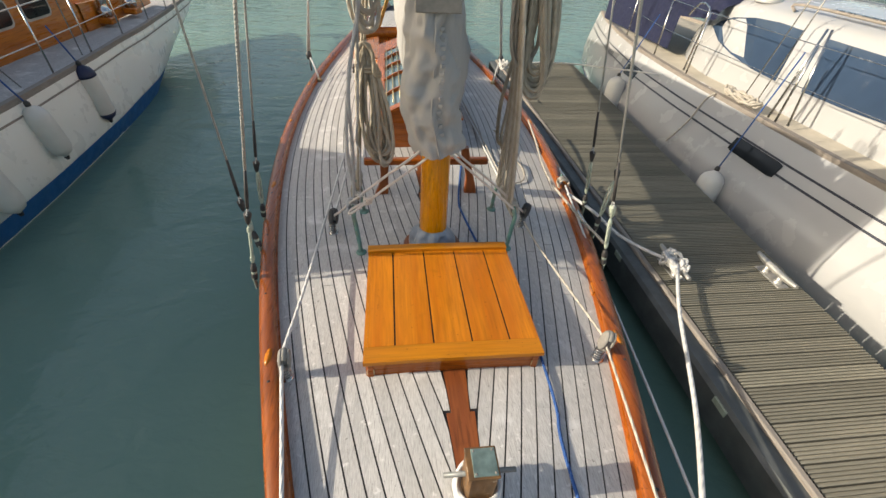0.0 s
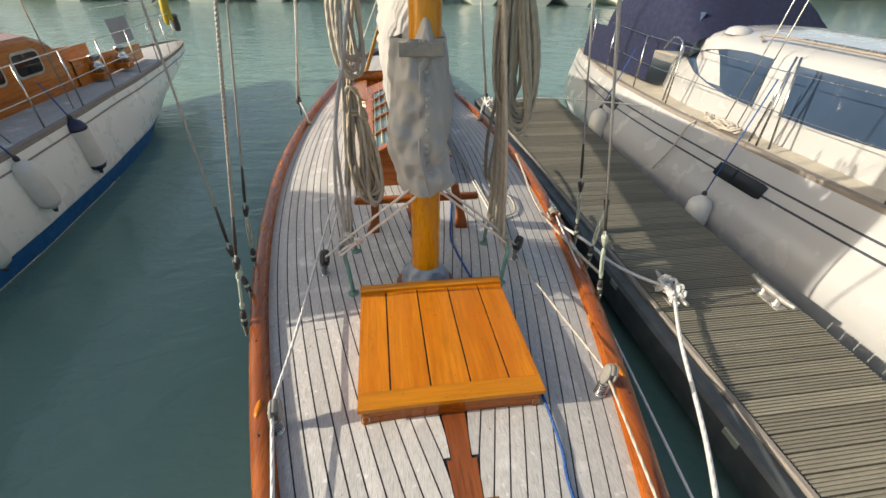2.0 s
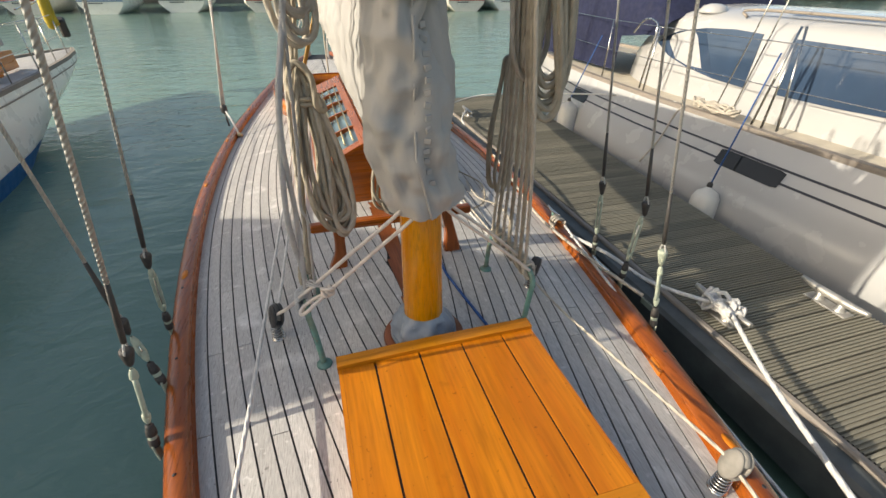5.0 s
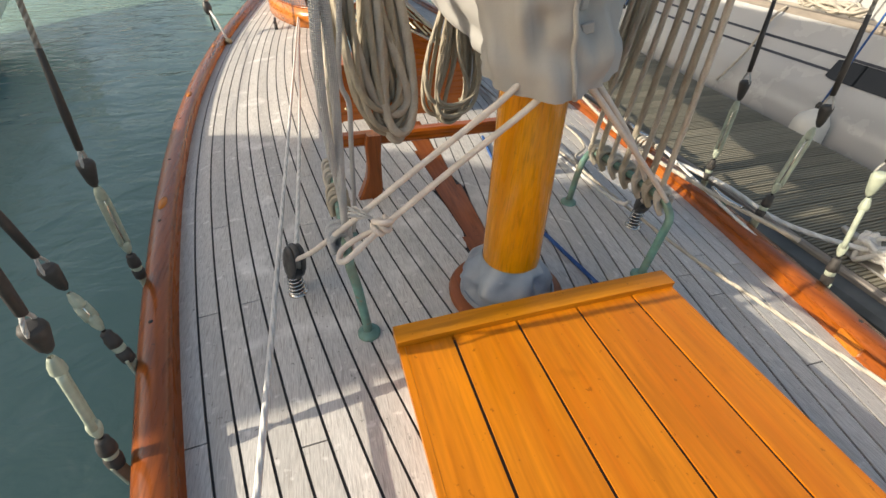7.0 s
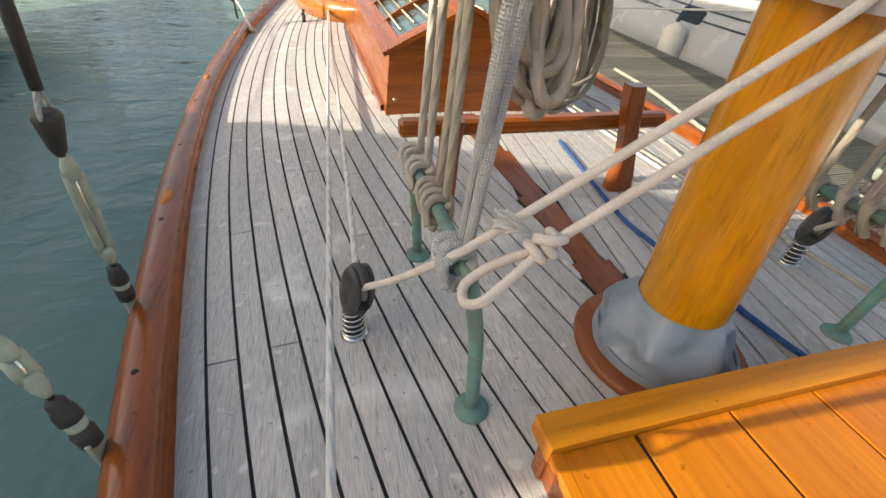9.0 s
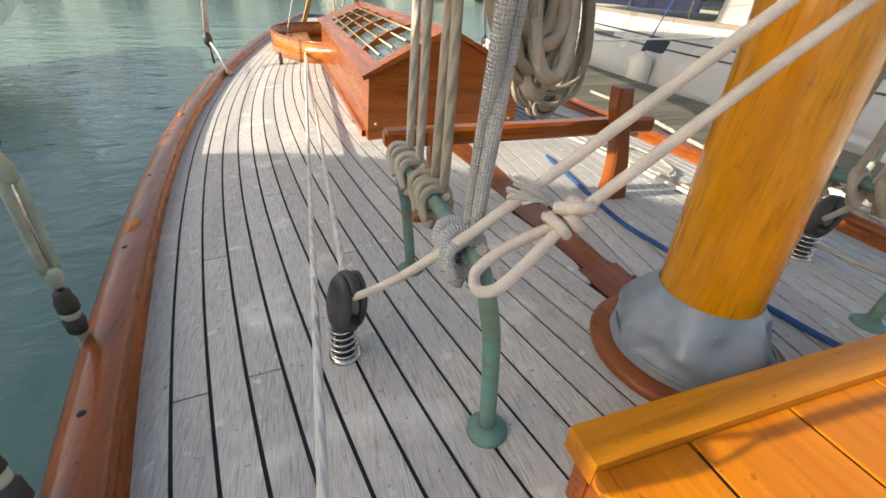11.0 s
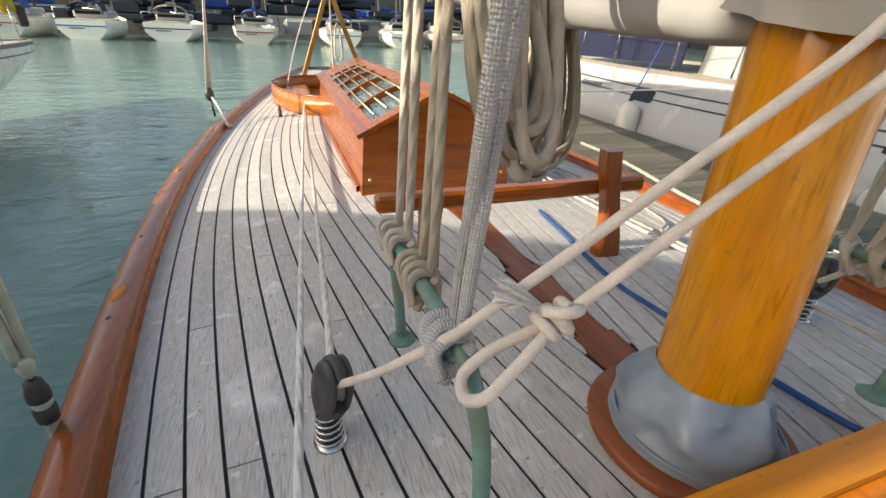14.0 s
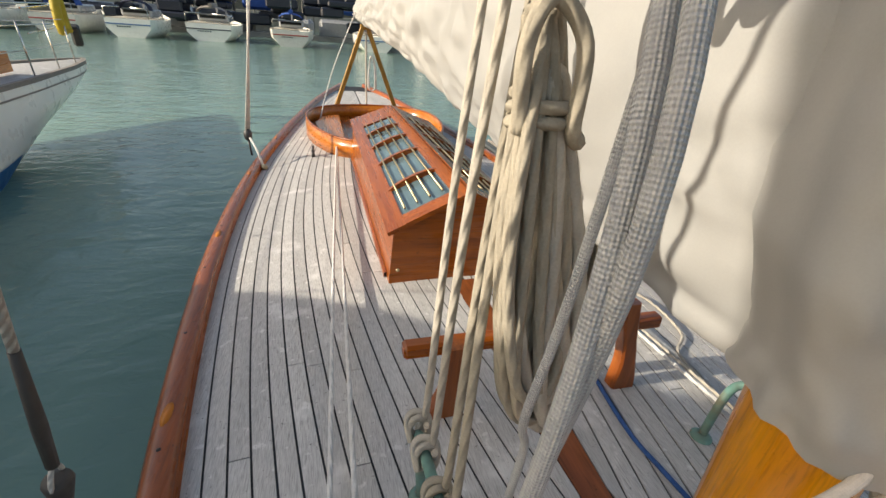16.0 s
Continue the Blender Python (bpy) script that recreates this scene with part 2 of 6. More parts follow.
def water_material():
    m = bpy.data.materials.new("harbour_water")
    m.use_nodes = True
    N, L = m.node_tree.nodes, m.node_tree.links.new
    b = N["Principled BSDF"]
    b.inputs["Roughness"].default_value, b.inputs["IOR"].default_value = 0.06, 1.333
    tc = N.new("ShaderNodeTexCoord")
    heights = []
    for scale, sx, sy, amount in ((0.55, 1.0, 1.7, 0.055), (2.2, 1.0, 1.8, 0.024), (7.5, 1.0, 1.6, 0.007)):
        mp = N.new("ShaderNodeMapping")
        mp.inputs["Scale"].default_value = (sx, sy, 1)
        mp.inputs["Rotation"].default_value = (0, 0, 0.25)
        L(tc.outputs["Object"], mp.inputs[0])
        n = N.new("ShaderNodeTexNoise")
        n.inputs["Scale"].default_value, n.inputs["Detail"].default_value, n.inputs["Distortion"].default_value = scale, 3, 0.6
        L(mp.outputs[0], n.inputs["Vector"])
        k = N.new("ShaderNodeMath")
        k.operation = "MULTIPLY"
        k.inputs[1].default_value = amount
        L(n.outputs["Fac"], k.inputs[0])
        heights.append(k.outputs[0])
    s = heights[0]
    for h in heights[1:]:
        a = N.new("ShaderNodeMath")
        L(s, a.inputs[0])
        L(h, a.inputs[1])
        s = a.outputs[0]
    bp = N.new("ShaderNodeBump")
    bp.inputs["Strength"].default_value, bp.inputs["Distance"].default_value = 1.0, 1.0
    L(s, bp.inputs["Height"])
    L(bp.outputs[0], b.inputs["Normal"])
    n = N.new("ShaderNodeTexNoise")
    n.inputs["Scale"].default_value = 0.25
    L(tc.outputs["Object"], n.inputs["Vector"])
    x = N.new("ShaderNodeMix")
    x.data_type = "RGBA"
    L(n.outputs["Fac"], x.inputs[0])
    x.inputs[6].default_value, x.inputs[7].default_value = (0.115, 0.198, 0.160, 1), (0.150, 0.250, 0.200, 1)
    L(x.outputs[2], b.inputs["Base Color"])
    return m


WATER = water_material()


# ---- building helpers ----
def lerp_table(table, y):
    for (a, va), (b, vb) in zip(table, table[1:]):
        if y <= b:
            f = min(max((y - a) / (b - a), 0), 1)
            return va + (vb - va) * f
    return table[-1][1]


def catmull(pts, k=6, closed=False):
    pts = [Vector(p) for p in pts]
    n = len(pts)
    if n < 3 and not closed:
        return pts
    out = []
    for i in range(n if closed else n - 1):
        p = [pts[(i + j) % n] if closed else pts[min(max(i + j, 0), n - 1)] for j in (-1, 0, 1, 2)]
        for s in range(k):
            t = s / k
            out.append(0.5 * (2 * p[1] + (p[2] - p[0]) * t + (2 * p[0] - 5 * p[1] + 4 * p[2] - p[3]) * t * t
                              + (3 * p[1] - p[0] - 3 * p[2] + p[3]) * t * t * t))
    if not closed:
        out.append(pts[-1])
    return out


class Geo:
    """Vertices, faces and length coordinates of one mesh."""

    def __init__(self):
        self.v, self.f, self.uv, self.smooth = [], [], [], []

    def tube(self, pts, r, n=8, closed=False, cap=True, flat=1.0):
        pts = [Vector(p) for p in pts]
        m, base, up = len(pts), len(self.v), None
        length = 0.0
        for i, p in enumerate(pts):
            a = pts[(i - 1) % m] if closed or i else pts[0]
            b = pts[(i + 1) % m] if closed or i < m - 1 else pts[-1]
            d = (b - a).normalized()
            if up is None:
                up = d.orthogonal().normalized()
            up = (up - d * up.dot(d)).normalized()
            side = d.cross(up)
            if i:
                length += (p - pts[i - 1]).length
            rr = r(i / max(m - 1, 1)) if callable(r) else r
            for j in range(n):
                w = 2 * math.pi * j / n
                self.v.append(p + (up * math.cos(w) + side * math.sin(w) * flat) * rr)
                self.uv.append((1 - abs(2 * j / n - 1), length))
        for i in range(m if closed else m - 1):
            for j in range(n):
                k, q = base + i * n, base + (i + 1) % m * n
                self.f.append((k + j, k + (j + 1) % n, q + (j + 1) % n, q + j))
                self.smooth.append(True)
        if cap and not closed:
            self.f += [tuple(base + j for j in reversed(range(n))), tuple(base + (m - 1) * n + j for j in range(n))]
            self.smooth += [False, False]
        return self

    def box(self, size, m=None, bevel=0.004):
        m = m or Matrix()
        sx, sy, sz = (s / 2 for s in size)
        b = min(bevel, sx * 0.45, sy * 0.45, sz * 0.45)
        bm = bmesh.new()
        bmesh.ops.create_cube(bm, size=1)
        for v in bm.verts:
            v.co = Vector((v.co.x * 2 * sx, v.co.y * 2 * sy, v.co.z * 2 * sz))
        if b > 0:
            bmesh.ops.bevel(bm, geom=list(bm.edges), offset=b, segments=1, affect="EDGES")
        return self.take(bm, m)

    def take(self, bm, m=None, smooth=False):
        m = m or Matrix()
        base = len(self.v)
        bm.verts.index_update()
        for v in bm.verts:
            self.v.append(m @ v.co)
            self.uv.append((v.co.x, v.co.y))
        for f in bm.faces:
            self.f.append(tuple(base + v.index for v in f.verts))
            self.smooth.append(smooth)
        bm.free()
        return self

    def lathe(self, profile, m=None, n=20, arc=2 * math.pi):
        """profile: (radius, height) from bottom to top."""
        m = m or Matrix()
        base = len(self.v)
        for r, z in profile:
            for j in range(n):
                w = arc * j / n
                self.v.append(m @ Vector((r * math.cos(w), r * math.sin(w), z)))
                self.uv.append((j / n, z))
        for i in range(len(profile) - 1):
            for j in range(n):
                k, q = base + i * n, base + (i + 1) * n
                self.f.append((k + j, k + (j + 1) % n, q + (j + 1) % n, q + j))
                self.smooth.append(True)
        self.f += [tuple(base + j for j in reversed(range(n))), tuple(base + (len(profile) - 1) * n + j for j in range(n))]
        self.smooth += [False, False]
        return self

    def grid(self, rows, closed=False, smooth=True):
        """Rows of points, joined into a sheet."""
        base, n = len(self.v), len(rows[0])
        for i, row in enumerate(rows):
            for j, p in enumerate(row):
                self.v.append(Vector(p))
                self.uv.append((j / n, i / len(rows)))
        for i in range(len(rows) - 1):
            for j in range(n if closed else n - 1):
                k, q = base + i * n, base + (i + 1) * n
                self.f.append((k + j, k + (j + 1) % n, q + (j + 1) % n, q + j))
                self.smooth.append(smooth)
        return self

    def slab(self, outline, z0, z1):
        """An upright prism over a plan outline (x, y)."""
        base, n = len(self.v), len(outline)
        for z in (z0, z1):
            for x, y in outline:
                self.v.append(Vector((x, y, z)))
                self.uv.append((x, y))
        self.f += [tuple(base + j for j in reversed(range(n))), tuple(base + n + j for j in range(n))]
        self.f += [(base + j, base + (j + 1) % n, base + n + (j + 1) % n, base + n + j) for j in range(n)]
        self.smooth += [False] * (n + 2)
        return self


PLACE = {}


def finish(name, geo, mat, at=(0, 0, 0)):
    me = bpy.data.meshes.new(name)
    at = Vector(at)
    me.from_pydata([v - at for v in geo.v], [], geo.f)
    me.polygons.foreach_set("use_smooth", geo.smooth)
    layer = me.uv_layers.new(name="UVMap")
    idx = np.zeros(len(me.loops), dtype=np.int32)
    me.loops.foreach_get("vertex_index", idx)
    layer.data.foreach_set("uv", np.array(geo.uv, dtype=np.float32)[idx].ravel())
    me.materials.append(mat)
    bm = bmesh.new()
    bm.from_mesh(me)
    bmesh.ops.recalc_face_normals(bm, faces=bm.faces)
    bm.to_mesh(me)
    bm.free()
    ob = new(name, me)
    ob.location = at
    PLACE[ob.name] = at
    return ob


def part(name, geo, mat, parent, label=""):
    """One mesh under a thing or a part; geometry is given in world places."""
    at = PLACE[parent.name]
    ob = finish(name, geo, mat, at)
    PLACE[ob.name] = at
    ob.parent = parent
    ob.location = (0, 0, 0)
    return tagged(ob, label)


def thing(name, label, category, at, group="", kind=""):
    ob = new(name)
    ob.location = at
    ob.empty_display_size = 0.1
    PLACE[ob.name] = Vector(at)
    return tagged(ob, label, category, group, kind)


def solid(name, geo, mat, label, category, group="", kind="", at=None):
    """A thing of one mesh."""
    at = at if at is not None else min(geo.v, key=lambda v: v.z).copy()
    return tagged(finish(name, geo, mat, at), label, category, group, kind)


def aim(a, b):
    """A pose at a whose z axis points at b."""
    a, b = Vector(a), Vector(b)
    return Matrix.Translation(a) @ (b - a).to_track_quat("Z", "Y").to_matrix().to_4x4()


# ---- the yacht's lines ----
WATER_Z = -0.8
HALF = [(-1.6, 0.02), (-1.0, 0.2), (-0.4, 0.38), (0.4, 0.63), (1.0, 0.82), (1.65, 1.0), (2.7, 1.27), (3.7, 1.485), (4.3, 1.59), (5.6, 1.765), (7.0, 1.865),
        (8.5, 1.875), (10.0, 1.80), (12.0, 1.55), (14.0, 1.20), (15.5, 0.85), (16.6, 0.5), (17.2, 0.2)]


def half(y):
    """Half breadth of the deck, smoothed."""
    return sum(lerp_table(HALF, y + d) for d in (-0.6, -0.3, 0, 0.3, 0.6)) / 5


def sheer(y):
    return -0.035 * (y - 3.6) + (0.004 * (y - 8) ** 2 if y > 8 else 0)


def deck(x, y):
    return sheer(y) - 0.04 * x * x


# ---- water ----
g = Geo().grid([[(x, y, WATER_Z) for x in (-900, -30, 30, 900)] for y in (-900, -20, 60, 1200)], smooth=False)
tagged(finish("water", g, WATER), "green harbour water with small wind ripples", "water", kind="structure")

# ---- hull, deck and rails ----
ys = [-1.6 + 0.2 * i for i in range(95)]
g = Geo().grid([[(s * (half(y) + 0.12) * f, y, (deck(half(y), y) - 0.01) * (1 - k) + (WATER_Z - 0.3) * k) for s, f, k in
                 ((-1, 1, 0), (-1, 1.0, 0.3), (-1, 0.93, 0.7), (-1, 0.8, 1), (1, 0.8, 1), (1, 0.93, 0.7), (1, 1.0, 0.3), (1, 1, 0))] for y in ys])
HULLMAT = material("dark_topsides", (0.03, 0.035, 0.045), 0.3, var=0.2, coat=0.4)
tagged(finish("hull", g, HULLMAT), "dark painted hull of the wooden yacht afloat", "hull", kind="structure")
g = Geo().grid([[(x * (half(y) + 0.02), y, deck(x * half(y), y) - 0.004) for x in (-1, -0.75, -0.5, -0.25, 0, 0.25, 0.5, 0.75, 1)] for y in ys])
deck_floor = tagged(finish("deck_floor", g, CAULK), "laid teak foredeck of grey planks with black caulked seams", "deck", kind="structure")

PLANK = 0.095


def king_half(y):
    """Half width of the king plank: it widens aft and steps in again every half metre."""
    return 0.058 + 0.030 * (((y - 1.862) / 0.552) % 1.0)


def deck_plank(side, i, y0, y1):
    rows, n = [], max(2, int((y1 - y0) / 0.138))
    for k in range(n + 1):
        y = y0 + (y1 - y0) * k / n
        a, b = half(y) - i * PLANK - 0.0052, half(y) - (i + 1) * PLANK + 0.0052
        b = max(b, king_half(min(max(y, y0 + 0.01), y1 - 0.01)) + 0.006 if y < 5.8 else 0.012)
        if a - b < 0.012:
            a = b + 0.012
        a, b = side * a, side * b
        rows.append([(a, y, deck(a, y) - 0.003), (a, y, deck(a, y) + 0.004), (b, y, deck(b, y) + 0.004), (b, y, deck(b, y) - 0.003)])
    g = Geo().grid(rows, smooth=False)
    g.f += [(0, 1, 2, 3), tuple(len(g.v) - 4 + j for j in (3, 2, 1, 0))]
    g.smooth += [False, False]
    return g


def king_plank():
    """Red-brown centre plank with stepped edges where the deck planks are let in."""
    g = Geo()
    y, k = 1.862 - 4 * 0.552, 0
    while y < 5.8:
        y1 = min(y + 0.552, 5.85)
        w0, w1 = (0.058, 0.088)
        rows = [[(s * w, yy, deck(0, yy) + 0.0055 - d) for s, w, d in ((-1, w, 0.008), (-1, w, 0), (1, w, 0), (1, w, 0.008))] for yy, w in ((y, w0), (y1, w1))]
        g.grid(rows, smooth=False)
        y = y1
    return g


king = part("king_plank", king_plank(), KINGWOOD, deck_floor, "red-brown varnished king plank with stepped edges")
rng = random.Random(5)
for side in (-1, 1):
    for i in range(19):
        # where this strake clears the centre line
        span = [y for y in np.arange(-1.4, 16.4, 0.02) if half(y) - i * PLANK > (king_half(y) + 0.02 if y < 5.8 else 0.04) and -1.4 < y < 16.4]
        if len(span) < 3:
            continue
        y, end = span[0], span[-1]
        cuts = [y]
        while y < end:
            y += rng.uniform(3.2, 5.5)
            if side == -1 and abs(y - 5.145) < 1.6 and i == 6:
                y = 5.145
            cuts.append(min(y, end))
            if end - y < 1.2:
                cuts[-1] = end
                break
        for a, b in zip(cuts, cuts[1:]):
            part("plank", deck_plank(side, i, a + 0.003, b - 0.003), TEAK, deck_floor)

for side, nm in ((-1, "port"), (1, "starboard")):
    rows_in, rows_cap = [], []
    for y in ys:
        h = half(y)
        z = deck(h, y)
        rows_in.append([(side * (h + d), y, z + e) for d, e in ((-0.016, 0.002), (-0.016, 0.012), (-0.006, 0.018), (0.0, 0.08), (0.05, 0.08), (0.05, -0.02))])
        rows_cap.append([(side * (h + d), y, z + e) for d, e in ((-0.006, 0.060), (-0.010, 0.074), (0.006, 0.092), (0.06, 0.096), (0.104, 0.088), (0.120, 0.070),
                                                                  (0.112, 0.050), (0.05, 0.046), (-0.006, 0.060))])
    wall = tagged(finish("bulwark", Geo().grid(rows_in), MAHOGANY), "low varnished mahogany bulwark along the deck edge", "bulwark", kind="structure")
    part("cap_rail", Geo().grid(rows_cap), CAPWOOD, wall, "rounded red-brown cap rail with worn varnish")
    for y in (0.9, 2.35, 4.9, 7.05, 9.0, 11.0):
        h = half(y) + 0.06
        pl = Geo().lathe([(0.03, -0.01), (0.03, 0.003), (0.0, 0.004)], Matrix.Translation((side * h, y, deck(half(y), y) + 0.096)) @ Matrix.Diagonal((0.75, 2.4, 1, 1)), 14)
        part("plug", pl, HATCHWOOD, wall, "pale wood plug let into the cap rail")
    for k in range(16):
        y = 1.3 + k * 0.85
        h = half(y) + 0.02
        part("scupper_knot", Geo().lathe([(0.010, 0), (0.010, 0.003), (0, 0.004)], Matrix.Translation((side * (half(y) + 0.065), y, deck(half(y), y) + 0.094)), 8), CAULK, wall)

# ---- fore hatch ----
HX, HY0, HY1, HZ = 0.585, 2.175, 3.38, 0.165


def hz(x, y, h):
    return sheer(y) + h - 0.02 * x * x


hatch = thing("fore_hatch", "orange varnished wooden hatch of five boards on the deck", "hatch", (0, 2.8, sheer(2.8)))
g = Geo()
for (a, b) in (((-HX + 0.02, HY0 + 0.03), (HX - 0.02, HY0 + 0.03)), ((-HX + 0.02, HY1 - 0.03), (HX - 0.02, HY1 - 0.03)), ((-HX + 0.03, HY0 + 0.02), (-HX + 0.03, HY1 - 0.02)), ((HX - 0.03, HY0 + 0.02), (HX - 0.03, HY1 - 0.02))):
    cx, cy = (a[0] + b[0]) / 2, (a[1] + b[1]) / 2
    m = Matrix.Translation((cx, cy, sheer(cy) + 0.05)) @ pose(0, 0, 0, -2)
    g.box((abs(a[0] - b[0]) + 0.04, abs(a[1] - b[1]) + 0.04, 0.18), m, 0.004)
part("coaming", g, MAHOG_X, hatch, "dark varnished coaming under the lid")


def lid_piece(x0, x1, y0, y1, t=0.03, x0b=None, x1b=None, n=4, h=None):
    x0b, x1b = x0 if x0b is None else x0b, x1 if x1b is None else x1b
    h = HZ if h is None else h
    g = Geo()
    for top in (0, 1):
        g.grid([[((x0 + (x1 - x0) * j / n) * (1 - f) + (x0b + (x1b - x0b) * j / n) * f, y0 + (y1 - y0) * f, 0) for j in range(n + 1)] for f in (0, 1)], smooth=False)
    k = 2 * (n + 1)
    for i, v in enumerate(g.v):
        v.z = hz(v.x, v.y, h - (0 if i < k else t))
    ring = list(range(n + 1)) + [2 * n + 1 - j for j in range(n + 1)]
    for a, b in zip(ring, ring[1:] + ring[:1]):
        g.f.append((a, b, b + k, a + k))
        g.smooth.append(False)
    return g


for i in range(5):
    xa = (-HX, -0.391, -0.131, 0.131, 0.391, HX)
    a, b = xa[i] + (0.006 if i else 0.075), xa[i + 1] - (0.006 if i < 4 else 0.075)
    if i == 0:
        a = -HX + 0.012
    if i == 4:
        b = HX - 0.012
    part("board", lid_piece(a, b, HY0 + 0.115, HY1 - 0.071), HATCHWOOD, hatch)
part("seam_strip", lid_piece(-HX + 0.1, HX - 0.1, HY0 + 0.1, HY1 - 0.09, 0.01, h=HZ - 0.006), CAULK, hatch, "black caulking between the lid boards")
part("front_rail", lid_piece(-HX - 0.012, HX + 0.012, HY0 - 0.015, HY0 + 0.114, 0.032), HATCH_X, hatch)
part("edge_rail", lid_piece(-HX - 0.012, -HX + 0.011, HY0 + 0.1145, HY1, 0.032, n=1), HATCHWOOD, hatch)
part("edge_rail", lid_piece(HX - 0.011, HX + 0.012, HY0 + 0.1145, HY1, 0.032, n=1), HATCHWOOD, hatch)
g = lid_piece(-HX - 0.016, HX + 0.016, HY1 - 0.070, HY1 + 0.012, 0.06, h=HZ + 0.026)
part("raised_aft_rail", g, HATCH_X, hatch, "raised rail across the hatch's after edge")
for x in (-0.36, 0.36):
    part("hinge", Geo().box((0.1, 0.006, 0.03), Matrix.Translation((x, HY0 - 0.012 + 0.018, sheer(HY0) + 0.12)), 0.002), BRASS, hatch, "worn brass hinge")
for x in (-HX + 0.03, HX - 0.03):
    g = Geo().box((0.05, 0.008, 0.05), Matrix.Translation((x, HY0 + 0.006, sheer(HY0) + 0.03)), 0.002)
    part("corner_plate", g, BRASS, hatch, "small brass corner plate")

# ---- bitts at the bow ----
BX, BY = 0.008, 1.385
bz = deck(0, BY)
bitt = thing("mooring_bitt", "peeling varnished wooden mooring bitt with a green bronze cap", "bitt", (BX, BY, bz))
part("post", Geo().box((0.145, 0.145, 0.358), Matrix.Translation((BX, BY, bz + 0.175)), 0.012), PEELING, bitt, "worn peeling varnished post")
part("cap_rim", Geo().box((0.154, 0.154, 0.012), Matrix.Translation((BX, BY, bz + 0.358)), 0.005), PEELING, bitt, "bare brown wooden rim under the cap")
cap = part("cap", Geo().box((0.116, 0.132, 0.006), Matrix.Translation((BX + 0.010, BY, bz + 0.366)), 0.003), CAPBRONZE, bitt, "dull grey-green bronze cap plate")
for sx in (-0.046, 0.046):
    for sy in (-0.054, 0.054):
        part("screw", Geo().lathe([(0.006, -0.002), (0.006, 0.001), (0.003, 0.002), (0.0005, 0.002)], Matrix.Translation((BX + 0.010 + sx, BY + sy, bz + 0.370)), 10), GREYBLOCK, cap)
part("norman_pin", Geo().tube([(BX - 0.18, BY, bz + 0.262), (BX + 0.18, BY, bz + 0.262)], 0.013, 12), PINSTEEL, bitt, "dull grey steel cross pin")
g = Geo()
for k in range(5):
    r = 0.106 + 0.010 * math.sin(2.3 * k)
    g.tube(catmull([(BX + r * math.cos(w) * (1 + 0.10 * noise.noise((w, k, 3))), BY + r * math.sin(w) * (1 + 0.10 * noise.noise((w, k, 8))), bz + 0.05 + 0.027 * k + 0.014 * math.sin(2 * w + k)) for w in [i * math.pi / 7 for i in range(14)]], 3, True), 0.013, 8, True)
part("rope_turns", g, ROPE_WHITE, bitt, "untidy turns of white rope round the post")

# ---- mast ----
MX, MY = -0.022, 3.618
RAKE, LEAN = 0.066, 0.010


def mast_at(z):
    return Vector((MX + LEAN * z, MY + RAKE * z, z))


mast = thing("mast", "varnished orange wooden mast in a grey boot", "mast", (MX, MY, sheer(MY)))
g = Geo().tube([mast_at(z) for z in (-0.05, 0.1, 0.6, 1.2, 2.0, 3.0, 5.0, 9.0, 14.0)], lambda s: 0.130 - 0.03 * s, 40)
part("spar", g, SPAR, mast)
ring = [(0.20, -0.02), (0.262, -0.02), (0.268, 0.012), (0.255, 0.028), (0.20, 0.032)]
part("partner_ring", Geo().lathe(ring, Matrix.Translation((MX, MY + 0.005, sheer(MY))) @ pose(0, 0, 0, -2), 48), KINGWOOD, mast, "red-brown wooden ring at the deck")
g = Geo()
prof = [(0.218, 0.02), (0.214, 0.05), (0.205, 0.075), (0.190, 0.12), (0.163, 0.165), (0.138, 0.20), (0.126, 0.215), (0.125, 0.215)]
rows = []
for i in range(26):
    f = i / 25
    z = 0.02 + 0.2 * f
    r0 = lerp_table([(zz, rr) for rr, zz in prof[:7]], z)
    rows.append([])
    for j in range(56):
        w = 2 * math.pi * j / 56
        n = noise.noise((math.cos(w) * 2.2, math.sin(w) * 2.2, z * 9))
        r = r0 + 0.042 * n * math.sin(math.pi * f) + 0.013 * noise.noise((math.cos(w) * 6, math.sin(w) * 7, z * 30)) * math.sin(math.pi * f) - 0.034 * max(0, 1 - ((w - 5.35) / 0.32) ** 2) * max(0, 1 - ((f - 0.5) / 0.3) ** 2)
        rows[-1].append((MX + r * math.cos(w), MY + r * math.sin(w) + RAKE * z, sheer(MY) + z))
g.grid(rows, True)
part("boot", g, LEADGREY, mast, "dented grey mast boot")
for zz, rr in ((0.10, 0.2),):
    g = Geo().tube([(MX + 0.209 * math.cos(w), MY + 0.209 * math.sin(w), sheer(MY) + 0.058) for w in [i * math.pi / 24 for i in range(48)]], 0.006, 6, True)
    part("boot_seam", g, LEADGREY, mast)


# ---- sail cover on the boom ----
def bag_section(y):
    """Centre x, half width, bottom and top of the stowed sail at a station."""
    zb = lerp_table([(3.4, 0.99), (3.62, 0.965), (3.9, 0.955), (4.5, 0.985), (5.5, 1.09), (7.5, 1.27), (10.0, 1.43), (13.4, 1.60), (14.5, 1.68)], y)
    zt = lerp_table([(3.4, 2.0), (3.75, 2.25), (4.4, 2.5), (6.0, 2.4), (10, 2.25), (14.5, 2.05)], y)
    w = lerp_table([(3.56, 0.11), (3.66, 0.172), (3.78, 0.208), (3.95, 0.236), (4.4, 0.262), (5, 0.27), (8, 0.24), (13, 0.16), (14.5, 0.12)], y)
    return zb, zt, w


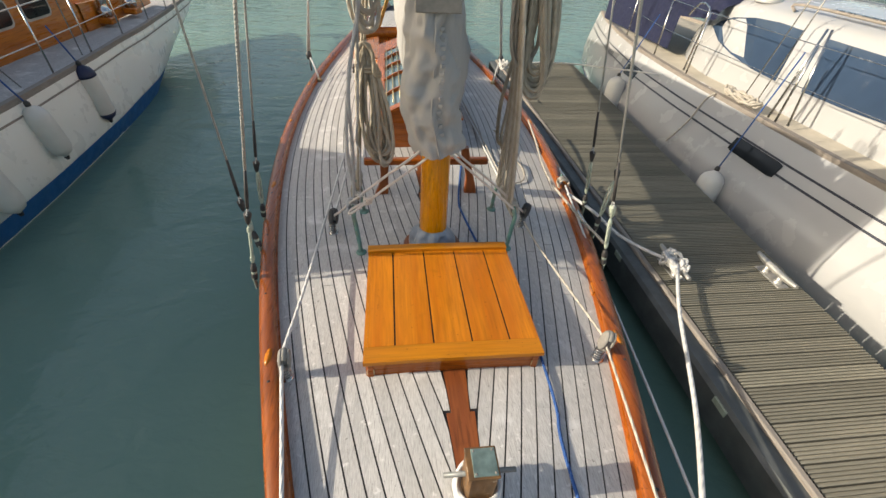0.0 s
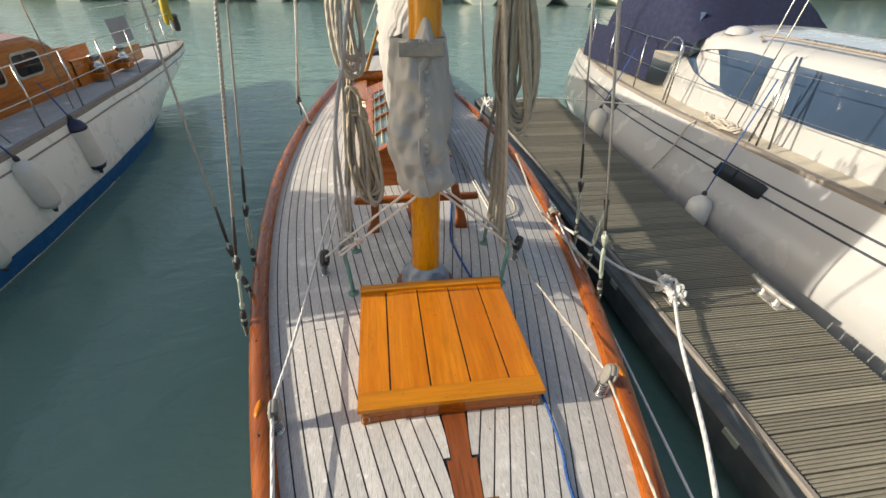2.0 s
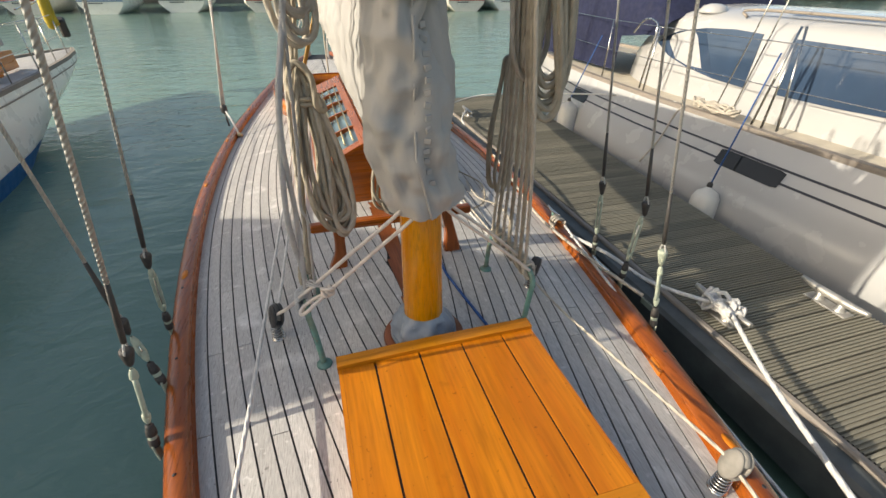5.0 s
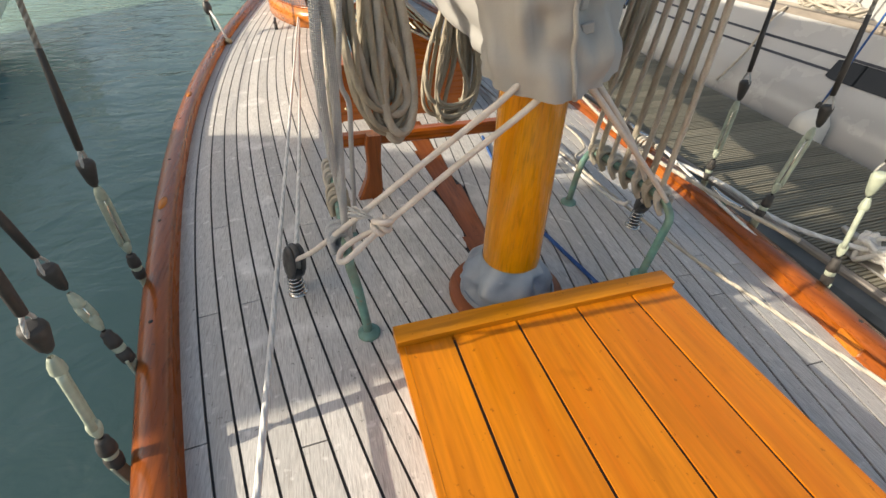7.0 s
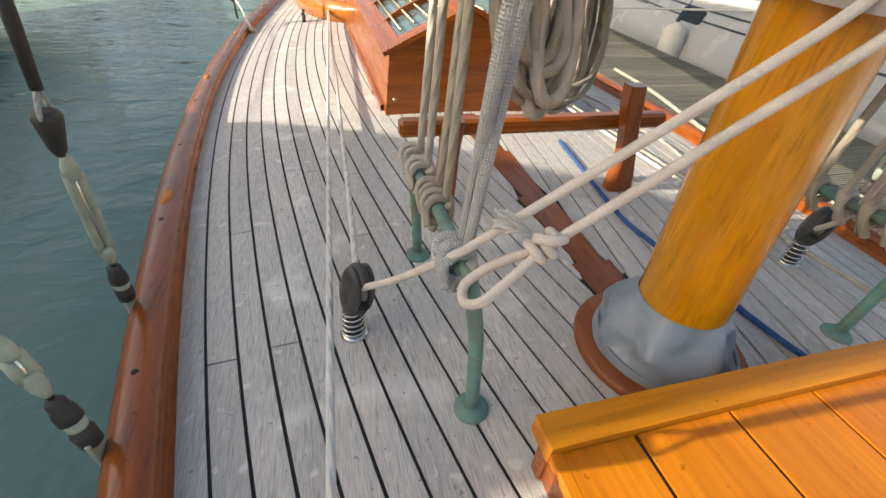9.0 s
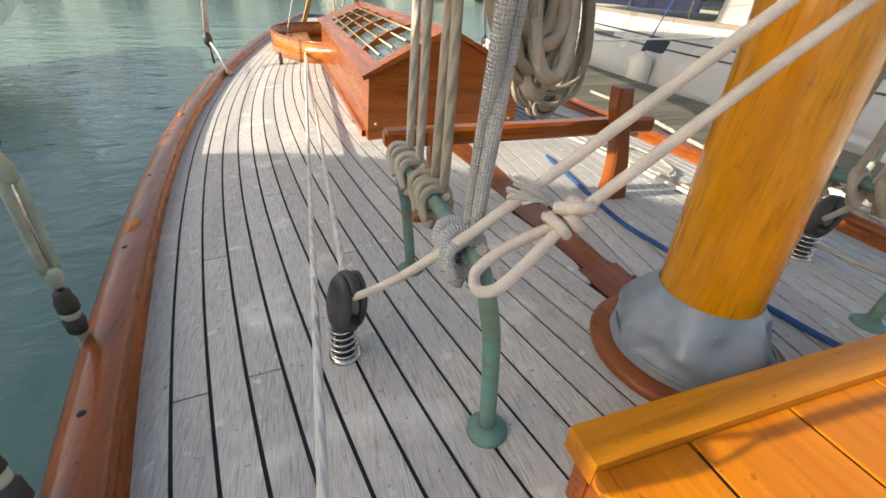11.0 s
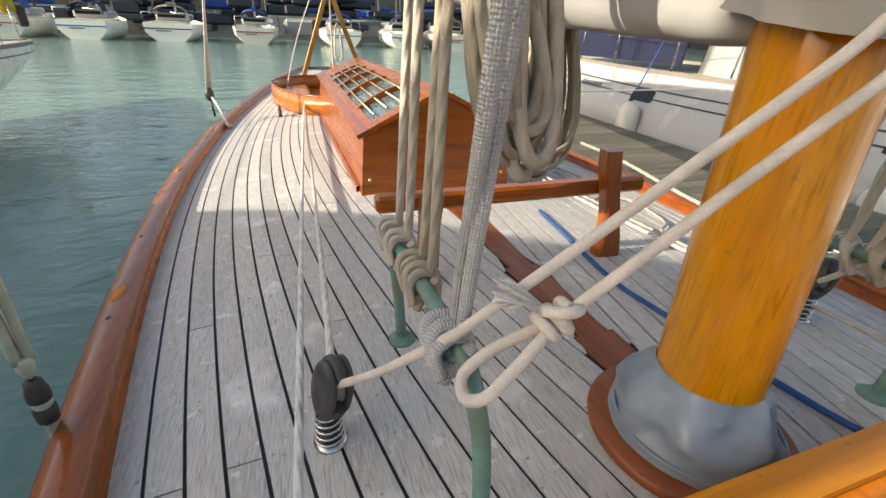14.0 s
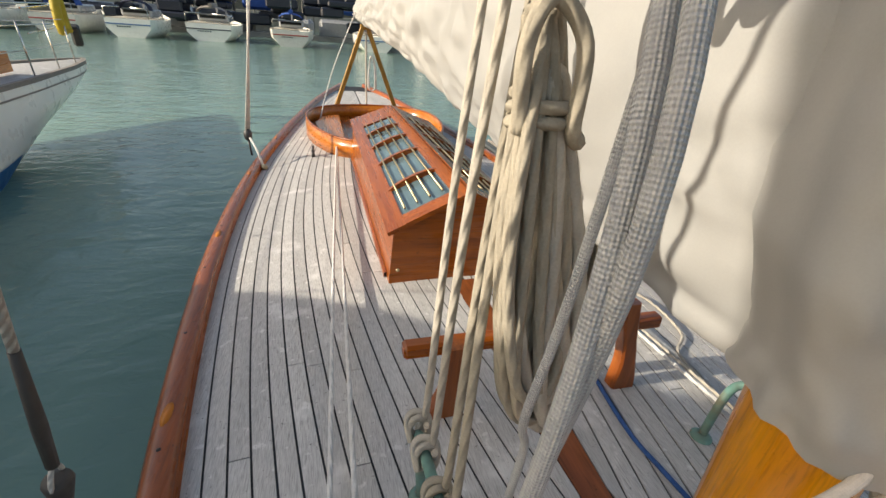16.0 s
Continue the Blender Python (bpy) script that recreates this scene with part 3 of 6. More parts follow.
cover = thing("sail_cover", "cream canvas cover over the stowed mainsail and boom", "sail cover", (0, 4.0, sheer(4.0)))
rows = []
NY, NT = 230, 110
for i in range(NY + 1):
    y = 3.58 + (14.4 - 3.58) * (i / NY) ** 1.6
    zb, zt, w = bag_section(y)
    row = []
    for j in range(NT):
        a = 2 * math.pi * j / NT
        cx, cz = math.sin(a), -math.cos(a)
        f = (cz + 1) / 2
        wid = w * (0.35 + 0.65 * (1 - abs(f - 0.42) ** 1.7 * 1.9)) if f < 0.42 else w * (1 - 0.75 * ((f - 0.42) / 0.58) ** 1.8)
        x = math.copysign(abs(cx) ** 0.55, cx) * wid
        z = zb + (zt - zb) * f
        fold = noise.noise((y * 1.1 + 3 * f, f * 5.0, math.copysign(1, x) * 3)) * 0.045 + noise.noise((y * 3.1 + 4 * f, f * 12, 5)) * 0.014
        fold += 0.012 * math.sin(9 * f + 2.2 * y + 2 * noise.noise((y, f * 2, 1)))
        fold += 0.05 * (0.22 - abs(noise.noise((y * 1.3 - 2.2 * f, f * 3.4 + 0.5 * y, 9)))) + 0.05 * (0.2 - abs(noise.noise((y * 3.0 - 3 * f, f * 8 + y, 4))))
        fold += 0.022 * max(0, math.sin(26 * f - 3.0 * y + 3 * noise.noise((y * 1.5, f * 3, 7)))) * max(0, 1 - f * 1.8)
        fold *= min(1, max(0, (y - 3.6) / 0.35))
        x += math.copysign(fold, x) if abs(cx) > 0.12 else 0
        row.append((x - 0.01, y, z))
    rows.append(row)
g = Geo().grid(rows, True)
g.f += [tuple(range(NT)), tuple(len(g.v) - NT + j for j in range(NT))]
g.smooth += [True, True]
part("body", g, CANVAS, cover, "creased cream canvas along the boom")
rows = []
for i in range(61):
    f = i / 60
    z = 1.015 + 1.04 * f
    row = []
    for j in range(64):
        a = 2 * math.pi * j / 64
        rx = lerp_table([(0, 0.215), (0.06, 0.232), (0.12, 0.222), (0.3, 0.240), (0.6, 0.235), (0.85, 0.205), (1, 0.175)], f)
        ry = rx * 1.0
        tuck = 1 - 0.22 * min(1, max(0, (math.sin(a) + 0.45) / 0.5)) * min(1, f / 0.08)
        n = noise.noise((math.cos(a) * 2.5, math.sin(a) * 2.5 + f, z * 3.2)) * 0.035 + noise.noise((math.cos(a) * 5, math.sin(a) * 5, z * 8)) * 0.018 + 0.05 * (0.2 - abs(noise.noise((math.cos(a) * 2.2, math.sin(a) * 2.2, z * 5.5)))) + 0.03 * (0.2 - abs(noise.noise((math.cos(a) * 4, math.sin(a) * 4, z * 11))))
        n += 0.012 * math.sin(11 * f + 3 * math.cos(a) + 4 * noise.noise((f * 4, math.cos(a), 2)))
        n *= 1 - 0.85 * min(1, max(0, (math.sin(a) + 0.4) / 0.4)) * min(1, f / 0.1)
        sag = -0.05 * math.cos(a + math.pi / 2) * (1 - f) * 0.4
        cy = MY + RAKE * z + 0.01 - 0.045 * max(0, 1 - f / 0.4)
        row.append((MX + lerp_table([(0, 0.012), (0.3, -0.055), (1, -0.035)], f) + (rx + n) * tuck * math.cos(a), cy + (ry + n) * (tuck if math.sin(a) > 0 else 1) * math.sin(a), z + (0.035 * math.sin(a) + 0.02 * math.cos(a)) * (1 - f)))
    rows.append(row)
part("mast_collar", Geo().grid(rows, True), CANVAS, cover, "wrinkled canvas wrapped round the mast")
g = Geo()
cen = [Vector(rows[i][47]) for i in range(0, 61, 2)]
g.tube([p + Vector((0.02, -0.006, 0)) for p in cen], 0.008, 6)
part("zip_seam", g, CANVAS, cover, "raised seam down the front of the cover")
for k in range(14):
    p = Vector(rows[10 + 3 * k][50])
    g = Geo().box((0.035, 0.014, 0.028), Matrix.Translation(p + Vector((0.01, -0.004, 0))) @ pose(0, 0, 0, 0, 8 * ((k * 7) % 5 - 2), 15 * ((k * 3) % 4 - 1)), 0.005)
    part("lacing_tab", g, CANVAS, cover, "puckered lacing tab beside the seam")
g = Geo().box((0.30, 0.02, 0.085), Matrix.Translation((-0.05, MY + 0.13 - 0.212, 2.0)) @ pose(0, 0, 0, -4, 0, 0), 0.006)
part("strap", g, GREYBLOCK, cover, "grey webbing strap at the top of the collar")

# ---- boom gallows ----
GY = 13.1
gal = thing("boom_gallows", "tall A-shaped varnished wooden boom crutch on the afterdeck", "boom crutch", (0, GY, deck(0, GY)))
for s in (-1, 1):
    a, b = Vector((s * 0.72, GY, deck(0.72, GY) - 0.01)), Vector((s * 0.05, GY + 0.02, 1.52))
    m = aim(a, b) @ Matrix.Translation((0, 0, (b - a).length / 2))
    part("leg", Geo().box((0.09, 0.09, (b - a).length), m, 0.012), ASH, gal)
part("head", Geo().box((0.2, 0.11, 0.1), Matrix.Translation((0, GY + 0.02, 1.53)), 0.015), ASH, gal)

# ---- deckhouse with skylight ----
CY0, CY1, CYG = 5.9, 9.6, 8.95


def house_xz(y, k):
    """Section of the deckhouse: 0 foot, 1 eave, 2 ridge; half width and height."""
    f = (y - CY0) / (CY1 - CY0)
    return {0: (0.565, deck(0.5, y) - 0.01), 1: (0.535, 0.318 + 0.02 * f), 2: (0.0, 0.59 - 0.04 * f)}[k]


house = thing("deckhouse", "low varnished mahogany deckhouse with a barred skylight on the deck", "deckhouse", (0, 7.5, sheer(7.5)))
for s in (-1, 1):
    rows = []
    for i in range(25):
        y = CY0 + (CY1 - CY0) * i / 24
        (w0, z0), (w1, z1), _ = (house_xz(y, k) for k in range(3))
        rows.append([(s * w0, y, z0), (s * w1, y, z1), (s * (w1 - 0.03), y, z1), (s * (w0 - 0.03), y, z0)])
    g = Geo().grid(rows, True, smooth=False)
    part("side_wall", g, MAHOGANY, house)
    g = Geo().grid([[(s * (w + d), y, z + e) for d, e in ((0.0, 0.0), (0.022, 0.0), (0.022, 0.05), (0.0, 0.055))] for y in (CY0 + 0.1, 7.0, 8.2, 9.6) for w, z in (house_xz(y, 0),)], True, smooth=False)
    part("foot_moulding", g, MAHOGANY, house, "dark moulding along the foot of the side")
for y, t in ((CY0, 0.035), (CY1, -0.035)):
    g = Geo()
    (w0, z0), (w1, z1), (_, z2) = (house_xz(y, k) for k in range(3))
    front = [(-w0, y, z0), (w0, y, z0), (w1, y, z1), (0, y, z2), (-w1, y, z1)]
    k = len(g.v)
    g.v += [Vector(p) for p in front] + [Vector((p[0], p[1] + t, p[2])) for p in front]
    g.uv += [(p[0], p[2]) for p in front] * 2
    g.f += [tuple(k + j for j in range(5)), tuple(k + 9 - j for j in range(5))] + [(k + j, k + (j + 1) % 5, k + 5 + (j + 1) % 5, k + 5 + j) for j in range(5)]
    g.smooth += [False] * 7
    part("end_wall", g, MAHOG_X, house, "wide mahogany gable board")
for x in (-0.50, 0.50):
    part("bolt_head", Geo().lathe([(0.014, 0), (0.014, 0.004), (0.006, 0.009)], aim((x, CY0, 0.02), (x, CY0 - 1, 0.02)), 12), BRASS, house, "small brass bolt head")


def roof_pt(s, u, y, lift=0.0):
    """u: 0 at the ridge, 1 at the eave."""
    (w1, z1), (_, z2) = house_xz(y, 1), house_xz(y, 2)
    w1 += 0.02
    nx, nz = (z2 - z1), w1
    ln = math.hypot(nx, nz)
    return Vector((s * (w1 * u + lift * nx / ln), y, z2 + (z1 - z2) * u + lift * nz / ln))


def roof_bar(s, u0, u1, y0, y1, lo, hi, name, mat, label="", steps=1):
    g = Geo()
    rows = [[roof_pt(s, u, y, h) for u, h in ((u0, lo), (u0, hi), (u1, hi), (u1, lo))] for y in [y0 + (y1 - y0) * i / steps for i in range(steps + 1)]]
    g.grid(rows, True, smooth=False)
    n = len(g.v)
    g.f += [(0, 1, 2, 3), (n - 1, n - 2, n - 3, n - 4)]
    g.smooth += [False, False]
    return part(name, g, mat, house, label)


LIGHTS = [CY0 + 0.16, 6.56, 7.26, 7.85, 8.42, CYG - 0.05]
for s in (-1, 1):
    roof_bar(s, 0.0, 0.16, CY0 - 0.03, CY1, 0.0, 0.03, "ridge_plank", MAHOGANY, "", 6)
    roof_bar(s, 0.80, 1.03, CY0 - 0.03, CY1, 0.0, 0.028, "eave_plank", MAHOGANY, "", 6)
    roof_bar(s, 0.161, 0.799, CYG, CY1, 0.0, 0.024, "roof_panel", MAHOGANY, "plain varnished roof panel", 4)
    roof_bar(s, 0.161, 0.799, CY0 - 0.03, CY0 + 0.12, 0.0, 0.031, "gable_rail", MAHOG_X)
    for i in range(len(LIGHTS) - 1):
        a, b = LIGHTS[i], LIGHTS[i + 1]
        roof_bar(s, 0.161, 0.799, a, b, 0.0, 0.012, "pane", SKYGLASS, "blue-green skylight pane")
        if i:
            # arched cross bars that stand proud of the glass
            g = Geo()
            rows = []
            for k in range(9):
                u = 0.12 + 0.72 * k / 8
                lift = 0.03 + 0.03 * math.sin(math.pi * k / 8) ** 0.7
                rows.append([roof_pt(s, u, a + d, h) for d, h in ((-0.02, 0.012), (-0.02, lift), (0.02, lift), (0.02, 0.012))])
            g.grid(rows, True, smooth=False)
            n = len(g.v)
            g.f += [(0, 1, 2, 3), (n - 1, n - 2, n - 3, n - 4)]
            g.smooth += [False, False]
            part("cross_bar", g, MAHOG_X, house, "arched wooden bar across the skylight")
    for k in range(4):
        u = 0.24 + 0.165 * k
        g = Geo().tube([roof_pt(s, u, y, 0.042) for y in (LIGHTS[0] + 0.02, 7.5, LIGHTS[-1])], 0.0085, 8)
        part("guard_rod", g, BRASS, house, "worn brass guard rod over the glass")

# ---- cockpit ----
OVAL = [(-0.52, 9.60), (-0.80, 9.88), (-1.05, 10.5), (-1.2, 11.2), (-1.22, 11.9), (-1.05, 12.45), (-0.6, 12.8), (0, 12.9)]
path = catmull([(x, y, 0) for x, y in OVAL] + [(-x, y, 0) for x, y in reversed(OVAL[:-1])], 6)
cock = thing("cockpit", "oval cockpit with a tall orange varnished coaming", "cockpit", (0, 11.3, sheer(11.3)), kind="structure")
rows = []
for i, p in enumerate(path):
    a, b = path[max(i - 1, 0)], path[min(i + 1, len(path) - 1)]
    d = (b - a).normalized()
    n = Vector((-d.y, d.x, 0)) * 0.018
    z0, z1 = deck(p.x, p.y) - 0.02, deck(0, p.y) + 0.25
    rows.append([(p + n).to_tuple()[:2] + (z0,), (p + n * 0.9).to_tuple()[:2] + (z1,), (p - n * 0.9).to_tuple()[:2] + (z1,), (p - n).to_tuple()[:2] + (z0,)])
part("coaming", Geo().grid(rows, True), COAMING, cock, "bent orange coaming board")
g = Geo().tube([(p.x, p.y, deck(0, p.y) + 0.255) for p in path], 0.02, 8)
part("coaming_cap", g, MAHOGANY, cock, "rounded dark cap on the coaming")
inner = [(p.x * 0.975, p.y) for p in path]
g = Geo().slab(inner, deck(0, 11.3) + 0.012, deck(0, 11.3) + 0.016)
part("cockpit_sole", g, MAHOGANY, cock, "dark varnished cockpit sole")
for s in (-1, 1):
    g = Geo().slab([(s * 0.62, 10.4), (s * 1.0, 10.75), (s * 1.08, 11.6), (s * 0.95, 12.2), (s * 0.62, 12.4)], deck(0, 11.3) + 0.10, deck(0, 11.3) + 0.13)
    part("seat", g, COAMING, cock)
part("thwart_box", Geo().box((0.34, 0.3, 0.16), Matrix.Translation((0.1, 12.2, deck(0, 12) + 0.12)), 0.01), COAMING, cock, "small orange wooden box in the cockpit")

# ---- horizontal rail on two posts abaft the mast ----
FY = 4.72
fife = thing("fife_rail", "varnished wooden pin rail on two posts abaft the mast", "pin rail", (0, FY, deck(0, FY)))
part("cross_rail", Geo().box((1.37, 0.075, 0.075), Matrix.Translation((0.005, FY, 0.312)), 0.014), MAHOG_X, fife)
for side, yc, top in ((-1, FY - 0.07, 0.40), (1, FY - 0.07, 0.54)):
    rows = []
    for k in range(13):
        f = k / 12
        cx = side * (0.505 - 0.09 * f * (top / 0.54)) + 0.012 * math.sin(5 * f)
        w = lerp_table([(0, 0.072), (0.08, 0.068), (0.35, 0.046), (0.6, 0.040), (0.85, 0.046), (1, 0.042)], f)
        z = deck(0.5, yc) - 0.004 + (top + 0.02) * f
        rows.append([(cx - w, yc - 0.028, z), (cx - w + 0.012, yc - 0.038, z), (cx + w - 0.012, yc - 0.038, z), (cx + w, yc - 0.028, z),
                     (cx + w, yc + 0.030, z), (cx - w, yc + 0.030, z)])
    g = Geo().grid(rows, True, smooth=False)
    g.f += [tuple(range(6)), tuple(len(g.v) - 6 + q for q in range(6))]
    g.smooth += [False, False]
    part("post", g, MAHOG_Z, fife, "shaped mahogany post, wider at its foot")


# ---- bronze pin rails each side of the mast ----
def pin_rail(s):
    y0, y1, h = 3.56, 4.25, 0.43 if s < 0 else 0.385
    x = s * 0.68
    th = thing("pipe_pin_rail", "green weathered bronze pipe rail for halyards on the deck", "pin rail", (x, 3.9, deck(x, 3.9)), "pipe rails beside the mast")
    xt = s * 0.715
    pts = [(x, y0 - 0.01, deck(x, y0)), (x + s * 0.02, y0 - 0.01, h * 0.6), (xt, y0, h - 0.06), (xt, y0 + 0.04, h - 0.015), (xt, y0 + 0.1, h), (xt, (y0 + y1) / 2, h - 0.01),
           (xt, y1 - 0.1, h - 0.035), (xt, y1 - 0.04, h - 0.05), (xt, y1, h - 0.1), (x + s * 0.017, y1 + 0.01, h * 0.5), (x, y1 + 0.01, deck(x, y1))]
    part("pipe", Geo().tube(catmull(pts, 5), 0.0185, 14), BRONZE, th)
    for y in (y0 - 0.01, y1 + 0.01):
        part("flange", Geo().lathe([(0.048, -0.004), (0.048, 0.010), (0.038, 0.016), (0.024, 0.03)], Matrix.Translation((x, y, deck(x, y) + 0.003)), 18), BRONZE, th, "round green foot flange")
    return th


pin_rail(-1)
pin_rail(1)


# ---- blocks on springs ----
def spring_block(x, y, turn, mat, label, up=0.0):
    z = deck(x, y) + 0.004
    th = thing("turning_block", label, "pulley block", (x, y, z), "turning blocks on deck springs")
    g = Geo()
    pts = [(x + (0.040 - 0.0003 * w) * math.cos(w), y + (0.040 - 0.0003 * w) * math.sin(w), z + 0.010 + 0.0033 * w) for w in [i * 0.42 for i in range(76)]]
    part("spring", Geo().tube(pts, 0.0044, 6), STEEL, th, "bright stainless coil spring")
    part("rubber_core", Geo().lathe([(0.026, 0.006), (0.024, 0.05), (0.020, 0.10), (0.016, 0.125)], Matrix.Translation((x, y, z)), 14), BLACK, th, "dark core inside the spring")
    part("pad_eye", Geo().lathe([(0.046, 0), (0.046, 0.008), (0.03, 0.014)], Matrix.Translation((x, y, z)), 16), STEEL, th)
    m = Matrix.Translation((x + 0.018, y, z + 0.19)) @ pose(0, 0, 0, 4, 9, turn)
    for sd in (-1, 1):
        prof = [(0.0, -0.006), (0.048, -0.006), (0.053, -0.001), (0.052, 0.007), (0.043, 0.015), (0.026, 0.020), (0.0, 0.021)]
        cheek = Geo().lathe(prof, m @ Matrix.Translation((sd * 0.021, 0, 0)) @ pose(0, 0, 0, 0, 90, 0) @ Matrix.Diagonal((1.72, 1.0, sd, 1)), 28)
        part("cheek", cheek, mat, th)
    part("sheave", Geo().lathe([(0.042, -0.012), (0.034, -0.004), (0.034, 0.004), (0.042, 0.012)], m @ pose(0, 0, 0, 0, 90, 0), 20), GREYBLOCK, th)
    for name, a0, a1 in (("crown", 38, 142), ("tail", 205, 335)):
        arc = [m @ Vector((0, 0.040 * math.cos(radians(a0 + (a1 - a0) * k / 12)), 0.075 * math.sin(radians(a0 + (a1 - a0) * k / 12)))) for k in range(13)]
        part(name, Geo().tube(arc, 0.0185, 12, flat=1.25), mat, th)


spring_block(-0.965, 3.91, 24, BLACK, "black plastic turning block standing on a steel spring")
spring_block(0.935, 3.95, -40, BLACK, "black plastic turning block standing on a steel spring")
spring_block(-1.11, 2.24, 8, GREYBLOCK, "worn grey turning block beside the fore hatch")
spring_block(1.05, 2.235, -14, GREYBLOCK, "worn grey turning block beside the fore hatch")


# ---- running rigging ----
def rope(name, pts, r, mat, label, group="", k=8, n=8, category="rope"):
    return solid(name, Geo().tube(catmull(pts, k), r, n), mat, label, category, group, at=pts[0])


RR = 0.0108
mz = 1.0
rope("sheet", [(-0.62, -0.9, 0.16), (-0.9, 1.0, 0.14), (-1.10, 2.18, 0.19), (-1.11, 2.26, 0.21), (-1.06, 3.2, 0.14), (-0.95, 6.0, 0.0), (-0.78, 9.72, -0.09), (-0.74, 9.9, -0.04)], 0.0115, ROPE_WHITE,
     "long cream sheet led aft along the deck through a block", "sheets led along the deck")
rope("sheet", [(0.60, -0.9, 0.18), (0.9, 1.0, 0.15), (1.05, 2.18, 0.19), (1.05, 2.28, 0.21), (0.98, 3.2, 0.10), (0.95, 3.9, 0.03), (0.93, 6.0, -0.06), (0.8, 9.72, -0.1), (0.74, 9.9, -0.04)], 0.0095, ROPE,
     "long cream sheet led aft along the deck through a block", "sheets led along the deck")
rope("lead_line", [(-0.945, 3.97, 0.15), (-0.93, 4.3, 0.10), (-0.88, 6.0, -0.02), (-0.77, 9.72, -0.12), (-0.72, 9.85, -0.06)], 0.0115, ROPE_WHITE, "cream line from the block aft to the cockpit", "lines led to the cockpit")
rope("lead_line", [(0.90, 4.0, 0.10), (0.92, 4.3, 0.0), (0.9, 6.0, -0.08), (0.77, 9.72, -0.12), (0.72, 9.85, -0.06)], 0.0115, ROPE_WHITE, "cream line from the block aft to the cockpit", "lines led to the cockpit")
rope("downhaul", [(-0.945, 3.895, 0.165), (-0.85, 3.77, 0.30), (-0.745, 3.645, 0.468), (-0.70, 3.625, 0.515), (-0.46, 3.56, 0.745), (-0.185, 3.515, 0.985), (-0.13, 3.565, 1.03), (-0.05, 3.62, 1.08)], RR, ROPE_PALE, "cream rope from a deck block up to the mast", "ropes crossing to the mast")
knotted = thing("downhaul", "cream rope knotted to the pipe rail and led to the mast", "rope", (-0.60, 3.562, 0.52), "ropes crossing to the mast")
part("rope_length", Geo().tube(catmull([(-0.60, 3.562, 0.52), (-0.565, 3.556, 0.552), (-0.33, 3.522, 0.765), (-0.09, 3.495, 0.975), (-0.05, 3.55, 1.03), (-0.02, 3.62, 1.08)], 8), RR, 10), ROPE_PALE, knotted)
rope("downhaul", [(0.92, 3.94, 0.14), (0.78, 3.80, 0.32), (0.45, 3.64, 0.68), (0.14, 3.545, 0.975), (0.09, 3.59, 1.03), (0.04, 3.64, 1.08)], RR, ROPE_PALE, "cream rope from a deck block up to the mast", "ropes crossing to the mast")
rope("downhaul", [(0.70, 3.60, 0.40), (0.60, 3.585, 0.50), (0.36, 3.55, 0.73), (0.10, 3.515, 0.975), (0.06, 3.57, 1.03), (0.02, 3.63, 1.08)], RR, ROPE_PALE, "cream rope knotted to the pipe rail and led to the mast", "ropes crossing to the mast")


def loop_round(c, axis, r, turns, pitch, wob=0.004, seed=0):
    """Turns of rope round a bar along an axis."""
    c, axis = Vector(c), Vector(axis).normalized()
    u = axis.orthogonal().normalized()
    w = axis.cross(u)
    rg = random.Random(seed)
    return [c + axis * (pitch * (i / 10 - turns / 2)) + (u * math.cos(i * math.tau / 10) + w * math.sin(i * math.tau / 10)) * (r + rg.uniform(-wob, wob))
            for i in range(int(turns * 10) + 1)]


g = Geo()
kc = Vector((-0.584, 3.56, 0.536))
g.tube(catmull(loop_round(kc, (0.85, -0.1, 0.52), 0.023, 2.2, 0.025, 0.002, seed=3), 3), RR, 10)
g.tube(catmull([(-0.567, 3.557, 0.547), (-0.602, 3.549, 0.525), (-0.672, 3.525, 0.483), (-0.722, 3.512, 0.452), (-0.747, 3.529, 0.432), (-0.749, 3.557, 0.428), (-0.732, 3.585, 0.440), (-0.672, 3.592, 0.475), (-0.602, 3.575, 0.515), (-0.562, 3.567, 0.540)], 6), RR, 10)
g.tube(catmull([(-0.560, 3.577, 0.532), (-0.557, 3.542, 0.565), (-0.587, 3.532, 0.572), (-0.617, 3.557, 0.565)], 6), RR, 10)
part("bowline_knot", g, ROPE_PALE, knotted, "cream bowline round the pipe rail")
g = Geo()
rg = random.Random(8)
for i in range(26):
    d = Vector((-0.05 + rg.uniform(-0.03, 0.02), rg.uniform(0.0, 0.04), 0.02 + rg.uniform(-0.02, 0.03)))
    g.tube([(-0.617, 3.567, 0.570), Vector((-0.617, 3.567, 0.570)) + d * 0.6, Vector((-0.617, 3.567, 0.570)) + d + Vector((0, 0, rg.uniform(-0.01, 0.01)))], 0.003, 4)
tagged(part("frayed_end", g, ROPE_WHITE, knotted, "frayed white rope end beside the knot"), kind="stuff")


